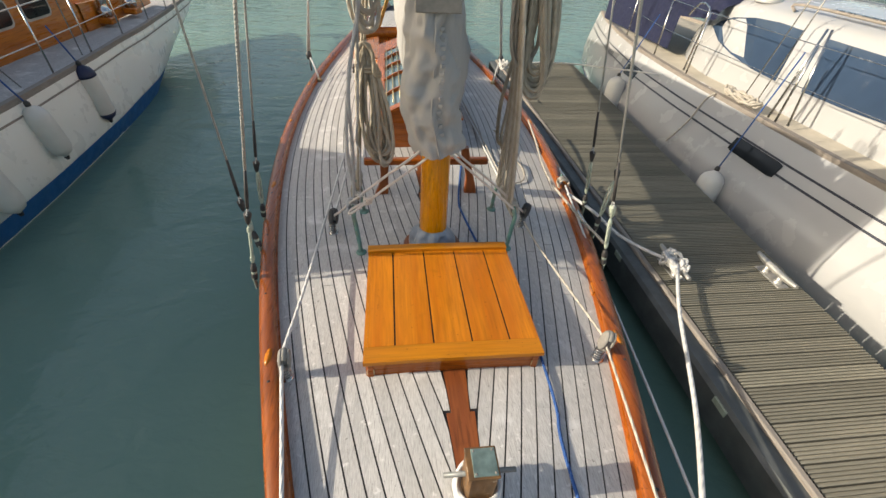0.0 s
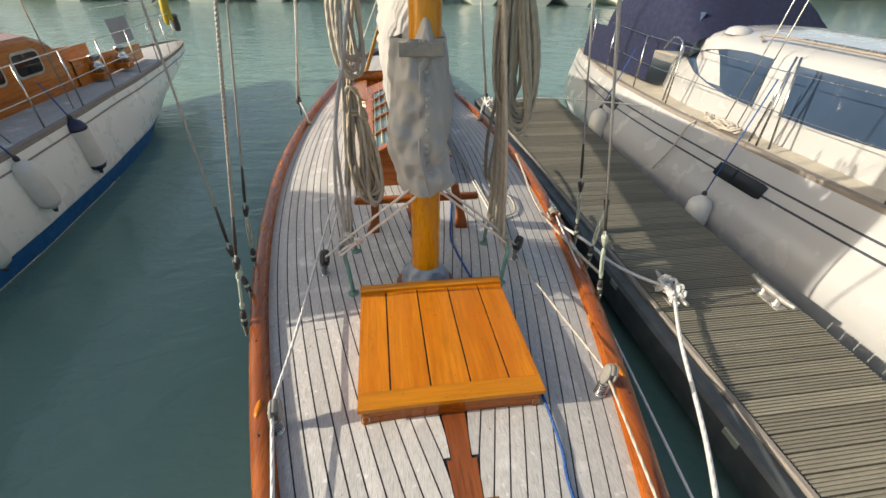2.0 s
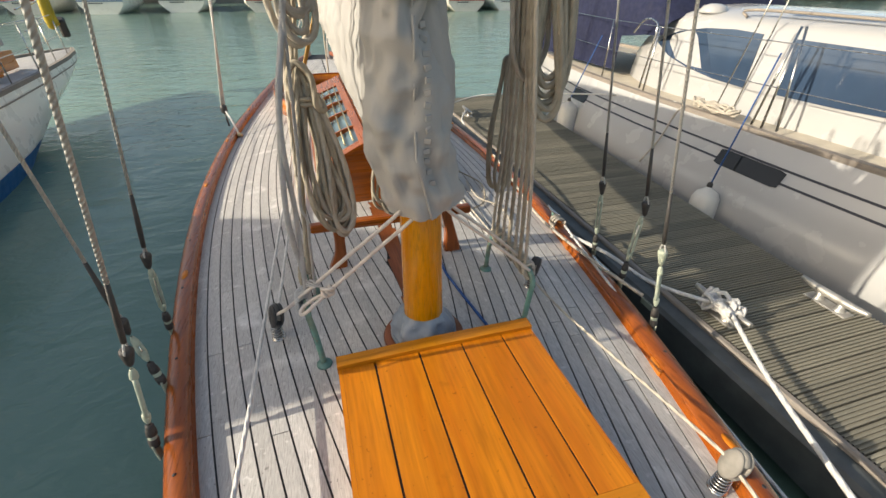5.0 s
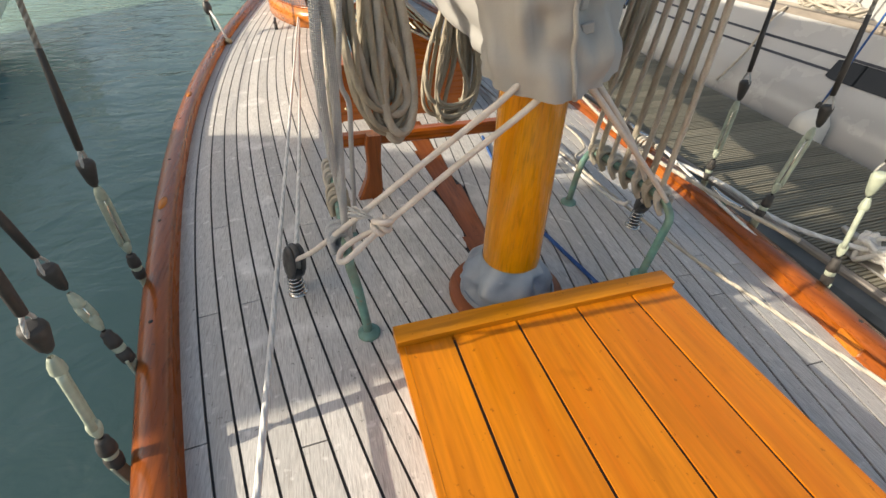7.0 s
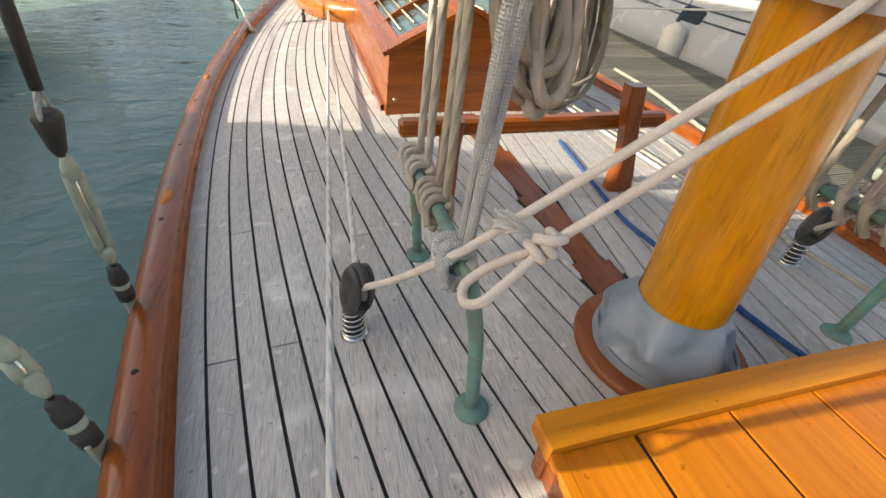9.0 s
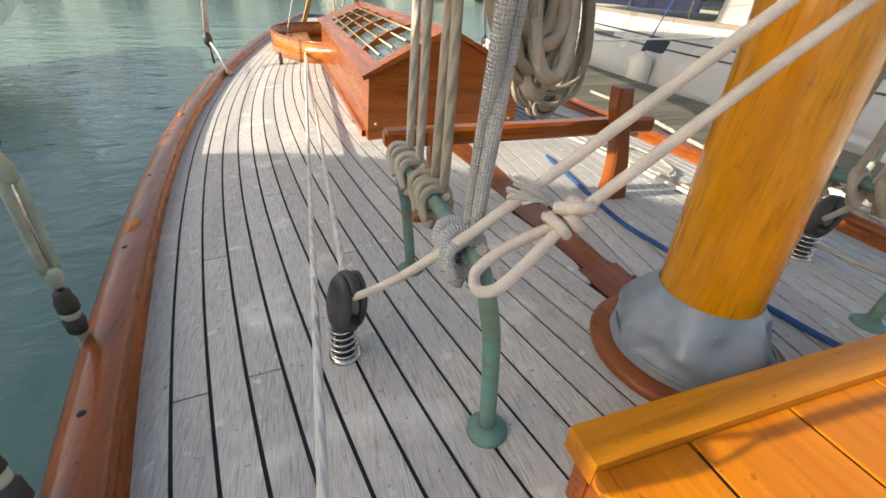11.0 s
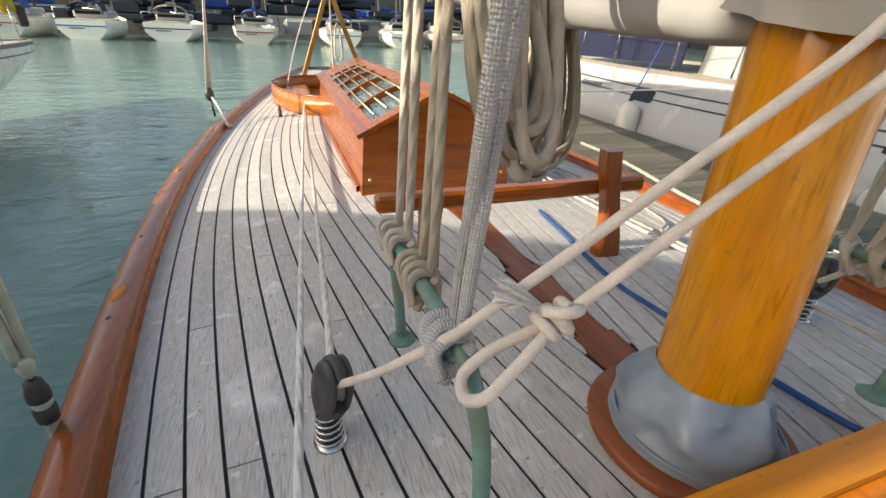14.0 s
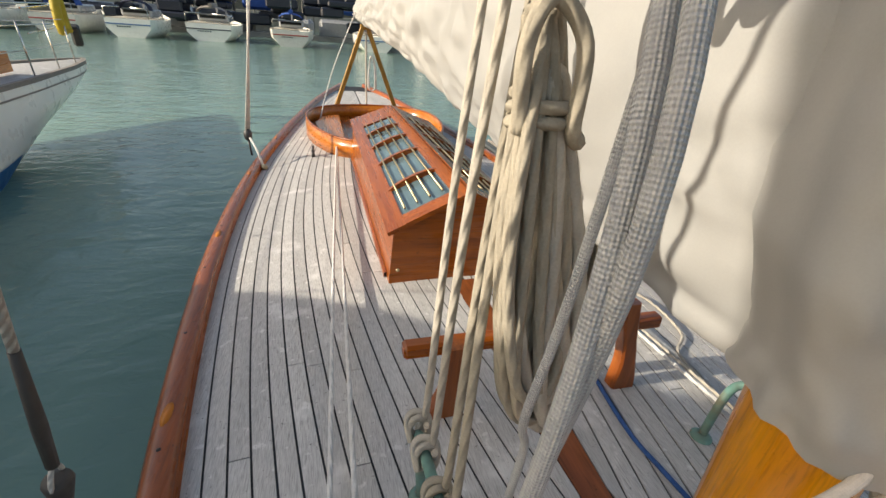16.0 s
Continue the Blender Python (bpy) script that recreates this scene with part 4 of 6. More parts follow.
def halyard(name, x, y, top, r, mat, label, s=-1, turns=1.4, bow=0.0, via=()):
    """A rope made fast on a pipe rail and led upwards."""
    zb = (0.43 if s < 0 else 0.385) - 0.05 * (y - 3.6)
    g = Geo()
    tx, ty, tz = top
    pts = [(x + s * 0.012, y, zb - 0.07), (x - s * 0.022, y + 0.01, zb + 0.02), (x - s * 0.03, y + 0.005, zb + 0.15)]
    pts += via
    for f in () if via else (0.3, 0.55, 0.8, 1.0):
        pts.append((x + (tx - x) * f + bow * math.sin(math.pi * f), y + (ty - y) * f, zb + (tz - zb) * f))
    th = thing(name, label, "rope", (x, y, zb), "halyards beside the mast")
    part("fall", Geo().tube(catmull(pts, 7), r, 8), mat, th)
    part("hitch", Geo().tube(catmull(loop_round((x, y, zb), (0, 1, 0.05), 0.0185 + r * 1.05, turns, r * 2.3, 0.003, int(y * 100)), 3), r, 8), mat, th, "turns round the pipe rail")
    g = Geo().tube(catmull([(x + s * 0.028, y - 0.03, zb - 0.035), (x + s * 0.036, y + 0.01, zb + 0.02), (x + s * 0.012, y + 0.025, zb + 0.042), (x - s * 0.032, y + 0.015, zb + 0.03), (x - s * 0.034, y - 0.012, zb - 0.02), (x - s * 0.008, y - 0.03, zb - 0.065)], 6), r, 8)
    part("half_hitch", g, mat, th)
    return th


PORT_HALYARDS = (
    (4.24, (-0.415, 4.62, 3.0), 0.0125, ROPE, "thin cream halyard made fast on the pipe rail"),
    (4.13, (-0.53, 4.14, 3.0), 0.0125, ROPE, "thin cream halyard made fast on the pipe rail"),
    (3.98, (-0.40, 4.35, 3.0), 0.0125, ROPE_TAN, "tan halyard made fast with hitches on the pipe rail"),
    (3.91, (-0.44, 4.28, 3.0), 0.0125, ROPE_TAN, "tan halyard made fast with hitches on the pipe rail"),
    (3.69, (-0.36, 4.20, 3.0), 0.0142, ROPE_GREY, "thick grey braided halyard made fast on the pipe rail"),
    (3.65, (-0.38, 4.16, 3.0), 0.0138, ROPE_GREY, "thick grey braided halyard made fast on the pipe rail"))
for y, top, r, mat, lb in PORT_HALYARDS:
    slack = [(-0.70 - d, 3.615 - d, 1.0) for d in (y - 3.67,)] + [(-0.665, y - 0.05, 1.5), (-0.56, y + 0.17, 2.0), top] if mat is ROPE_GREY else ()
    halyard("halyard", -0.735 if slack else -0.715, y, top, r, mat, lb, via=slack)
for i, y in enumerate((3.64, 3.72, 3.80, 3.90, 4.0, 4.1, 4.18)):
    halyard("halyard", 0.715, y, (0.40 + 0.012 * i, 3.62 + 0.35 * (y - 3.62), 3.0), 0.0125 + 0.002 * (i % 2), (ROPE, ROPE_TAN)[i % 2], "beige halyard made fast on the pipe rail", 1, bow=0.02)
rope("thin_grey_cord", [(-0.675, 3.76, 0.38), (-0.66, 3.76, 0.5), (-0.645, 3.75, 0.75), (-0.635, 3.75, 0.9), (-0.655, 3.74, 1.0), (-0.62, 3.74, 1.3), (-0.56, 3.74, 2.2)], 0.0085, ROPE_GREY, "thin grey braided cord hanging by the halyards")


def hank(x, y, ztop, zbot, width, loops, r, mat, label, turn=0.0, seed=1, wrap=True, spread=0.05, lean=(0, 0)):
    """A coil hung up in long loops, with a few turns round its neck."""
    rg = random.Random(seed)
    th = thing("rope_coil", label, "rope coil", (x, y, zbot), "coiled halyards")
    c, s = math.cos(turn), math.sin(turn)
    for i in range(loops):
        w = width * rg.uniform(0.55, 1.05) / 2
        zb = zbot + rg.uniform(0, 0.30) ** 1.3 * (ztop - zbot)
        o, sk = rg.uniform(-spread, spread), rg.uniform(-0.35, 0.35) * width
        neck = 0.35
        prof = [(-0.25 * w, 1.0), (-neck * w, 0.86), (-0.75 * w, 0.5), (-1.0 * w, 0.2), (-0.75 * w, 0.05), (0, 0.0), (0.75 * w, 0.05), (1.0 * w, 0.2), (0.75 * w, 0.5), (neck * w, 0.86), (0.25 * w, 1.0)]
        pts = []
        for a, f in prof:
            a += sk * math.sin(math.pi * f) + rg.uniform(-0.006, 0.006)
            b = o * (1 - 0.5 * f) + rg.uniform(-0.006, 0.006)
            pts.append((x + a * c - b * s + lean[0] * f, y + a * s + b * c + lean[1] * f, zb + (ztop - zb) * f))
        part("loop", Geo().tube(catmull(pts, 5, True), r, 7, True), mat, th)
    if wrap:
        x, y = x + 0.84 * lean[0], y + 0.84 * lean[1]
        zc = ztop - 0.16 * (ztop - zbot)
        part("neck_seizing", Geo().tube(catmull(loop_round((x, y, zc), (0.1, 0.1, 1), 0.03 + 0.003 * loops, 2.4, r * 2.2, 0.006, seed), 3), r, 8), mat, th, "turns round the neck of the coil")
        part("neck_bight", Geo().tube(catmull([(x - 0.06, y - 0.05, zc - 0.03), (x - 0.075, y - 0.06, zc + 0.12), (x - 0.03, y - 0.05, zc + 0.2), (x + 0.04, y - 0.06, zc + 0.13), (x + 0.05, y - 0.06, zc - 0.02), (x + 0.09, y - 0.02, zc - 0.05), (x + 0.06, y + 0.04, zc + 0.02)], 6), r * 1.25, 8), mat, th)
    return th


hank(-0.485, 4.0, 1.62, 0.58, 0.20, 9, 0.0135, ROPE_TAN, "tan halyard coil hung in long loops with a neck knot", 0.5, 2, lean=(-0.07, 0.11))
hank(-0.53, 3.98, 2.75, 1.72, 0.22, 5, 0.0165, ROPE, "cream halyard coil hung high by the mast", 0.4, 7)
hank(-0.44, 3.98, 1.52, 0.64, 0.17, 3, 0.0185, ROPE, "thick cream rope coil hanging under the boom", 0.35, 9, False, lean=(-0.09, 0.12))
hank(0.0, 4.62, 1.10, 0.38, 0.30, 11, 0.0115, ROPE_TAN, "thin beige rope coil hanging above the pin rail", 0.25, 11, False)
hank(0.73, 3.74, 2.62, 1.31, 0.26, 8, 0.017, ROPE_TAN, "large beige halyard coil hung in long loops", -0.1, 13, True, 0.06, lean=(-0.14, 0))
hank(0.66, 3.80, 2.4, 1.55, 0.16, 4, 0.015, ROPE, "small beige halyard coil beside the larger one", 0.2, 15, lean=(-0.1, 0))
hank(0.70, 4.2, 1.6, 0.55, 0.16, 3, 0.013, ROPE_TAN, "slack beige rope loops by the pipe rail", 0.1, 17, False)
# slack line and coil on the starboard deck
rope("blue_line", [(0.50, -0.6, 0.18), (0.55, 1.4, 0.085), (0.605, 1.84, 0.07), (0.622, 2.21, 0.06), (0.625, 2.8, 0.04), (0.56, 3.25, 0.024), (0.44, 3.45, 0.018), (0.40, 3.7, 0.006), (0.35, 4.12, -0.01), (0.34, 4.4, -0.02), (0.44, 5.0, -0.04), (0.5, 5.3, -0.058)], 0.011, ROPE_BLUE, "blue line lying along the deck")
rope("mooring_line", [(1.62, 3.5, 0.06), (1.55, 4.1, 0.03), (1.5, 4.9, 0.02), (1.62, 5.9, 0.05), (1.72, 6.6, 0.03)], 0.014, ROPE, "cream mooring line lying along the bulwark")
rope("slack_line", [(0.98, 4.4, -0.03), (1.05, 4.8, -0.06), (1.25, 5.0, -0.08), (1.3, 5.4, -0.09), (1.15, 5.7, -0.09), (1.2, 6.2, -0.11)], 0.010, ROPE, "thin cream line lying slack on the deck")
rope("slack_line", [(1.0, 5.4, -0.07), (1.2, 5.6, -0.1), (1.35, 6.1, -0.12), (1.2, 6.6, -0.13)], 0.010, ROPE_TAN, "thin cream line lying slack on the deck")


# ---- shrouds with rigging screws ----
def shroud(base, knob, top, label, taped=True, wire=0.0085):
    base, knob, top = Vector(base), Vector(knob), Vector(top)
    th = thing("shroud", label, "shroud", base, "shrouds at the rails")
    d = knob - base
    L = d.length
    m = aim(base, knob)
    part("chainplate", Geo().box((0.012, 0.05, 0.12), Matrix.Translation(base - Vector((0, 0, 0.03))), 0.004), GALV, th)
    part("toggle", Geo().lathe([(0.010, 0), (0.024, 0.012), (0.026, 0.055), (0.019, 0.066), (0.018, 0.07)], m, 14), TAPE, th, "black taped toggle at the rail")
    part("toggle_band", Geo().lathe([(0.020, 0.066), (0.022, 0.072), (0.022, 0.086), (0.019, 0.092)], m, 14), GALV, th, "pale green ring between the tapes")
    part("lower_tape", Geo().lathe([(0.019, 0.09), (0.026, 0.095), (0.025, 0.125), (0.020, 0.14), (0.020, 0.155), (0.012, 0.165)], m, 14), TAPE, th, "black tape round the screw end")
    part("body_end", Geo().lathe([(0.008, 0.175), (0.012, 0.185), (0.018, 0.205), (0.0195, 0.232), (0.015, 0.245)], m, 14), GALV, th, "pale green screw end")
    part("body_end", Geo().lathe([(0.015, L - 0.165), (0.0195, L - 0.155), (0.018, L - 0.13), (0.012, L - 0.11), (0.008, L - 0.1)], m, 14), GALV, th, "pale green screw end")
    for sd in (-1, 1):
        part("screw_bar", Geo().tube([m @ Vector((sd * 0.0125, 0, 0.23)), m @ Vector((sd * 0.0125, 0, 0.26)), m @ Vector((sd * 0.0125, 0, L - 0.19)), m @ Vector((sd * 0.0115, 0, L - 0.155))], 0.0112, 10), GALV, th)
    part("screw_thread", Geo().tube([m @ Vector((0, 0, 0.14)), m @ Vector((0, 0, L - 0.1))], 0.007, 8), STEEL, th)
    part("thimble", Geo().lathe([(0.009, -0.10), (0.018, -0.08), (0.026, -0.03), (0.030, 0.0), (0.026, 0.012), (0.013, 0.016)], aim(knob, top), 14), TAPE if taped else GALV, th, "thimble bound with tape")
    tape_end = knob + (top - knob).normalized() * 0.42
    part("splice", Geo().tube([knob + (top - knob).normalized() * 0.065, knob + (top - knob).normalized() * 0.2, tape_end], lambda s: 0.0125 + 0.004 * math.sin(math.pi * min(1, s * 1.4)) - 0.003 * s, 10), TAPE, th, "dark served wire splice")
    for sd in (-1, 1):
        dd = (top - knob).normalized()
        part("eye_strand", Geo().tube(catmull([knob + Vector((0, sd * 0.024, 0)), knob + dd * 0.03 + Vector((0, sd * 0.02, 0)), knob + dd * 0.075], 5), 0.0055, 7), WIRE, th, "wire strand of the eye")
    part("wire", Geo().tube([tape_end, top], wire, 8), WIRE, th)


def extend(a, b, z):
    a, b = Vector(a), Vector(b)
    return a + (b - a) * ((z - a.z) / (b.z - a.z))


shroud((-1.665, 4.15, 0.0), (-1.58, 4.06, 0.64), extend((-1.57, 4.03, 0.60), (-1.309, 3.862, 2.0), 5.0), "wire shroud with a taped rigging screw at the rail")
shroud((-1.585, 3.63, 0.02), (-1.665, 3.70, 0.46), extend((-1.668, 3.72, 0.60), (-1.64, 3.55, 2.0), 5.0), "slack wire stay with a taped rigging screw at the rail")
shroud((-1.54, 3.222, 0.0), (-1.46, 3.25, 0.63), extend((-1.522, 3.388, 0.60), (-1.188, 3.126, 2.0), 5.0), "wire shroud with a taped rigging screw at the rail", wire=0.0105)
shroud((1.735, 4.26, -0.03), (1.64, 4.235, 0.64), extend((1.64, 4.238, 0.64), (1.459, 4.281, 2.0), 5.0), "wire shroud with a taped rigging screw at the rail")
shroud((1.655, 3.775, 0.0), (1.70, 3.80, 0.66), extend((1.66, 3.76, 0.70), (1.44, 3.86, 2.2), 5.0), "wire shroud with a taped rigging screw at the rail")
shroud((1.52, 3.242, 0.0), (1.475, 3.33, 0.575), extend((1.493, 3.345, 0.60), (1.245, 3.405, 2.0), 5.0), "wire shroud with a taped rigging screw at the rail", False)

# ---- running backstays ----
def runner(s):
    b = Vector((s * 2.0, 9.9, 0.06))
    th = thing("running_backstay", "rope tackle of a running backstay made fast at the rail", "backstay", (s * 1.78, 9.45, deck(1.7, 9.45)), "running backstays")
    for k in (-1, 0, 1):
        part("tackle_part", Geo().tube([b + Vector((0.02 * k, 0.02 * k, 0.03)), Vector((s * (1.75 + 0.01 * k), 9.75, 1.8)), Vector((s * 1.3, 9.3, 5.0))], 0.014, 7), ROPE_WHITE, th)
    part("block", Geo().lathe([(0.01, -0.10), (0.05, -0.06), (0.06, 0), (0.05, 0.05), (0.015, 0.09)], Matrix.Translation(b), 14), BLACK, th, "dark wooden block")
    part("strop", Geo().tube([b + Vector((0, 0, -0.07)), (s * 1.98, 9.88, deck(1.8, 9.9) + 0.10)], 0.014, 8), TAPE, th)
    part("tail", Geo().tube([b + Vector((-s * 0.02, -0.02, -0.03)), (s * 1.88, 9.65, -0.07), (s * 1.78, 9.45, deck(1.78, 9.45) + 0.04)], 0.016, 8), ROPE_WHITE, th)
    part("ring_bolt", Geo().lathe([(0.03, 0), (0.05, 0.012), (0.05, 0.05), (0.02, 0.07)], Matrix.Translation((s * 1.78, 9.45, deck(1.78, 9.45) + 0.003)), 14), BRASS, th, "brass deck ring")


runner(-1)
runner(1)
for s in (-1, 1):
    x, y = s * 1.12, 9.85
    z = deck(x, y)
    th = thing("cockpit_cleat", "dark wooden horn cleat beside the cockpit coaming", "cleat", (x, y, z), "cleats beside the cockpit")
    part("stem", Geo().lathe([(0.03, 0), (0.022, 0.06), (0.03, 0.1)], Matrix.Translation((x, y, z)), 12), BLACK, th)
    part("horn_bar", Geo().tube(catmull([(x, y - 0.13, z + 0.13), (x, y - 0.04, z + 0.1), (x, y + 0.04, z + 0.1), (x, y + 0.13, z + 0.13)], 5), 0.02, 10), BLACK, th)
# mainsheet hanging at the gallows
pts = []
rg = random.Random(4)
for i in range(6):
    w = rg.uniform(0.06, 0.11)
    pts += [(0.12 + w * a, GY - 0.08 + rg.uniform(-0.03, 0.03), 0.3 + 0.72 * f) for a, f in ((-0.9, 0.3), (-0.6, 0.05), (0.6, 0.05), (0.9, 0.3), (0.4, 0.9), (-0.4, 0.9))]
solid("mainsheet_coil", Geo().tube(catmull(pts, 4), 0.011, 6), ROPE_WHITE, "white mainsheet coil hanging from the boom crutch", "rope coil", at=(0.12, GY - 0.06, 0.3))
rope("mainsheet", [(0.0, GY - 0.1, deck(0, GY) + 0.02), (0.0, GY - 0.05, 0.6), (0.02, GY, 1.48)], 0.02, ROPE, "cream mainsheet falling from the boom")
rope("topping_lift", [(-1.02, 12.3, deck(1.0, 12.3) + 0.02), (-0.7, 12.7, 0.7), (-0.2, 13.1, 1.75)], 0.011, ROPE_WHITE, "thin white line rising from the coaming")
rope("tail_line", [(-0.9, 12.9, deck(0.9, 12.9) + 0.02), (-0.2, 13.6, deck(0.2, 13.6) + 0.03), (0.5, 13.3, deck(0.5, 13.3) + 0.03), (0.9, 13.9, deck(0.9, 13.9) + 0.03)], 0.014, ROPE, "cream line lying on the afterdeck")


def bulwark_cleat(x, y, s):
    z = deck(half(y), y) + 0.098
    th = thing("rail_cleat", "dark bronze horn cleat on the cap rail", "cleat", (x, y, z), "cleats on the cap rail")
    part("stem", Geo().lathe([(0.022, -0.01), (0.016, 0.02), (0.02, 0.045)], Matrix.Translation((x, y, z)), 12), BRONZE, th)
    part("horn_bar", Geo().tube(catmull([(x, y - 0.12, z + 0.065), (x, y - 0.04, z + 0.05), (x, y + 0.04, z + 0.05), (x, y + 0.12, z + 0.065)], 5), lambda f: 0.008 + 0.008 * math.sin(math.pi * f), 10), STEEL, th)


bulwark_cleat(half(3.95) + 0.05, 3.95, 1)
bulwark_cleat(half(5.0) + 0.05, 5.0, 1)
rope("rail_lashing", catmull(loop_round((half(4.85) + 0.04, 4.85, deck(half(4.85), 4.85) + 0.09), (0, 1, 0), 0.06, 3.2, 0.04, 0.01, 4), 2), 0.013, ROPE, "cream rope turned round the bulwark and cap rail", k=2)
for y in (2.95, 4.5, 6.2):
    h = half(y)
    solid("bulwark_knee", Geo().box((0.03, 0.12, 0.06), Matrix.Translation((h - 0.012, y, deck(h, y) + 0.038)) @ pose(0, 0, 0, 0, 0, -12), 0.01), COAMING, "orange wooden chock against the inside of the bulwark", "chock", "bulwark chocks")

# ---- pontoon ----
PZ = -0.28


def pont_right(y):
    return 3.60 + 0.055 * (y - 2.5)


pontoon = tagged(finish("pontoon_frame", Geo().box((0.20, 15.6, 0.34), Matrix.Translation((2.14, 3.4, PZ - 0.20)), 0.03), PONTFRAME), "floating pontoon with grooved timber boards on a galvanised frame", "pontoon", kind="structure")
PLACE[pontoon.name] = Vector((0, 0, 0))
part("edge_beam", Geo().box((0.06, 15.6, 0.10), Matrix.Translation((2.225, 3.4, PZ - 0.045)), 0.012), TOERAIL, pontoon, "grey timber beam along the pontoon edge")
part("float_body", Geo().box((1.3, 15.4, 0.6), Matrix.Translation((2.98, 3.4, PZ - 0.42)), 0.03), CAULK, pontoon, "dark float under the boards")


def pontoon_board(y, w):
    """A board with five raised ribs along it."""
    x0, x1 = 2.262, pont_right(y)
    g, prof, ribs = Geo(), [], 5
    for i in range(ribs):
        a = -w / 2 + w * i / ribs
        s = w / ribs
        prof += [(a + s * 0.05, 0.0), (a + s * 0.52, 0.0), (a + s * 0.58, -0.013), (a + s * 0.97, -0.013)]
    prof = [(-w / 2, -0.03)] + prof + [(w / 2, -0.03)]
    g.grid([[(x, y + a, PZ + b) for a, b in prof] for x in (x0, x1)], smooth=False)
    return g


rng = random.Random(3)
y = -4.2
while y < 11.1:
    part("board", pontoon_board(y, 0.138), PONTOON, pontoon)
    y += 0.1445
for y in (-1.6, 0.2, 2.0, 3.8, 5.6, 7.4, 9.2):
    part("edge_bracket", Geo().box((0.05, 0.16, 0.07), Matrix.Translation((2.06, y, PZ - 0.09)), 0.01), GALV, pontoon, "bolted steel bracket on the pontoon edge")


def pontoon_cleat(x, y):
    z = PZ
    th = thing("pontoon_cleat", "pale grey metal mooring cleat on the pontoon", "cleat", (x, y, z), "mooring cleats")
    for d in (-0.085, 0.085):
        part("foot", Geo().lathe([(0.055, 0), (0.045, 0.015), (0.03, 0.04), (0.03, 0.09)], Matrix.Translation((x, y + d, z)), 14), CLEATMAT, th)
    part("horn_bar", Geo().tube(catmull([(x, y - 0.27, z + 0.115), (x, y - 0.16, z + 0.10), (x, y, z + 0.095), (x, y + 0.16, z + 0.10), (x, y + 0.27, z + 0.115)], 4), lambda s: 0.018 + 0.018 * math.sin(math.pi * s), 12), CLEATMAT, th)
    part("base_plate", Geo().box((0.12, 0.34, 0.016), Matrix.Translation((x, y, z + 0.008)), 0.005), CLEATMAT, th)


pontoon_cleat(3.42, 3.28)
pontoon_cleat(2.42, 3.45)
pontoon_cleat(2.42, 9.6)
# mooring ropes


def tangle(centre, spread, r, n, seed, mat, name, label):
    """One rope thrown into a heap of loose turns."""
    rg = random.Random(seed)
    pts, w = [], 0.0
    for i in range(n):
        w += rg.uniform(0.6, 1.3)
        k = rg.uniform(0.45, 1.0)
        pts.append((centre[0] + spread[0] * k * math.cos(w), centre[1] + spread[1] * k * math.sin(w), centre[2] + spread[2] * (0.5 + 0.5 * math.sin(1.7 * w + i))))
    return solid(name, Geo().tube(catmull(pts, 5), r, 7), mat, label, "rope", at=centre)


rg = random.Random(6)
tangle((2.42, 3.45, PZ + 0.018), (0.09, 0.19, 0.15), 0.018, 40, 6, ROPE_WHITE, "mooring_hitch", "tangled white mooring rope made fast on a pontoon cleat")
rope("breast_line", [(1.60, 4.45, 0.03), (1.80, 4.15, -0.02), (2.02, 3.85, -0.14), (2.30, 3.55, -0.17), (2.42, 3.46, -0.14)], 0.017, ROPE_WHITE, "white mooring rope from the rail to the pontoon cleat")
rope("bow_line", [(2.40, 3.38, -0.15), (2.05, 2.75, -0.13), (1.6, 1.85, -0.04), (1.16, 1.16, 0.10), (1.0, 0.95, 0.17)], 0.017, ROPE_WHITE, "white bow mooring rope slanting down from the rail to the pontoon")
rope("rail_line", [(1.62, 4.6, 0.05), (1.52, 3.7, 0.0), (1.40, 2.6, -0.02), (1.28, 1.7, 0.0), (1.12, 0.7, 0.05)], 0.010, ROPE_WHITE, "thin white line outside the cap rail")
rope("stern_line", [(1.86, 8.2, -0.02), (2.1, 9.0, -0.15), (2.42, 9.6, -0.16)], 0.016, ROPE_WHITE, "white mooring rope from the rail to the pontoon")
rope("shore_line", [(1.9, 9.4, 0.0), (3.0, 9.6, 0.10), (4.6, 7.6, 0.42), (4.5, 6.6, 0.55)], 0.014, ROPE_WHITE, "white rope stretched across to the modern yacht")
tangle((1.95, 9.5, -0.02), (0.1, 0.18, 0.16), 0.013, 34, 26, ROPE_WHITE, "gathered_rope", "white rope gathered at the rail")


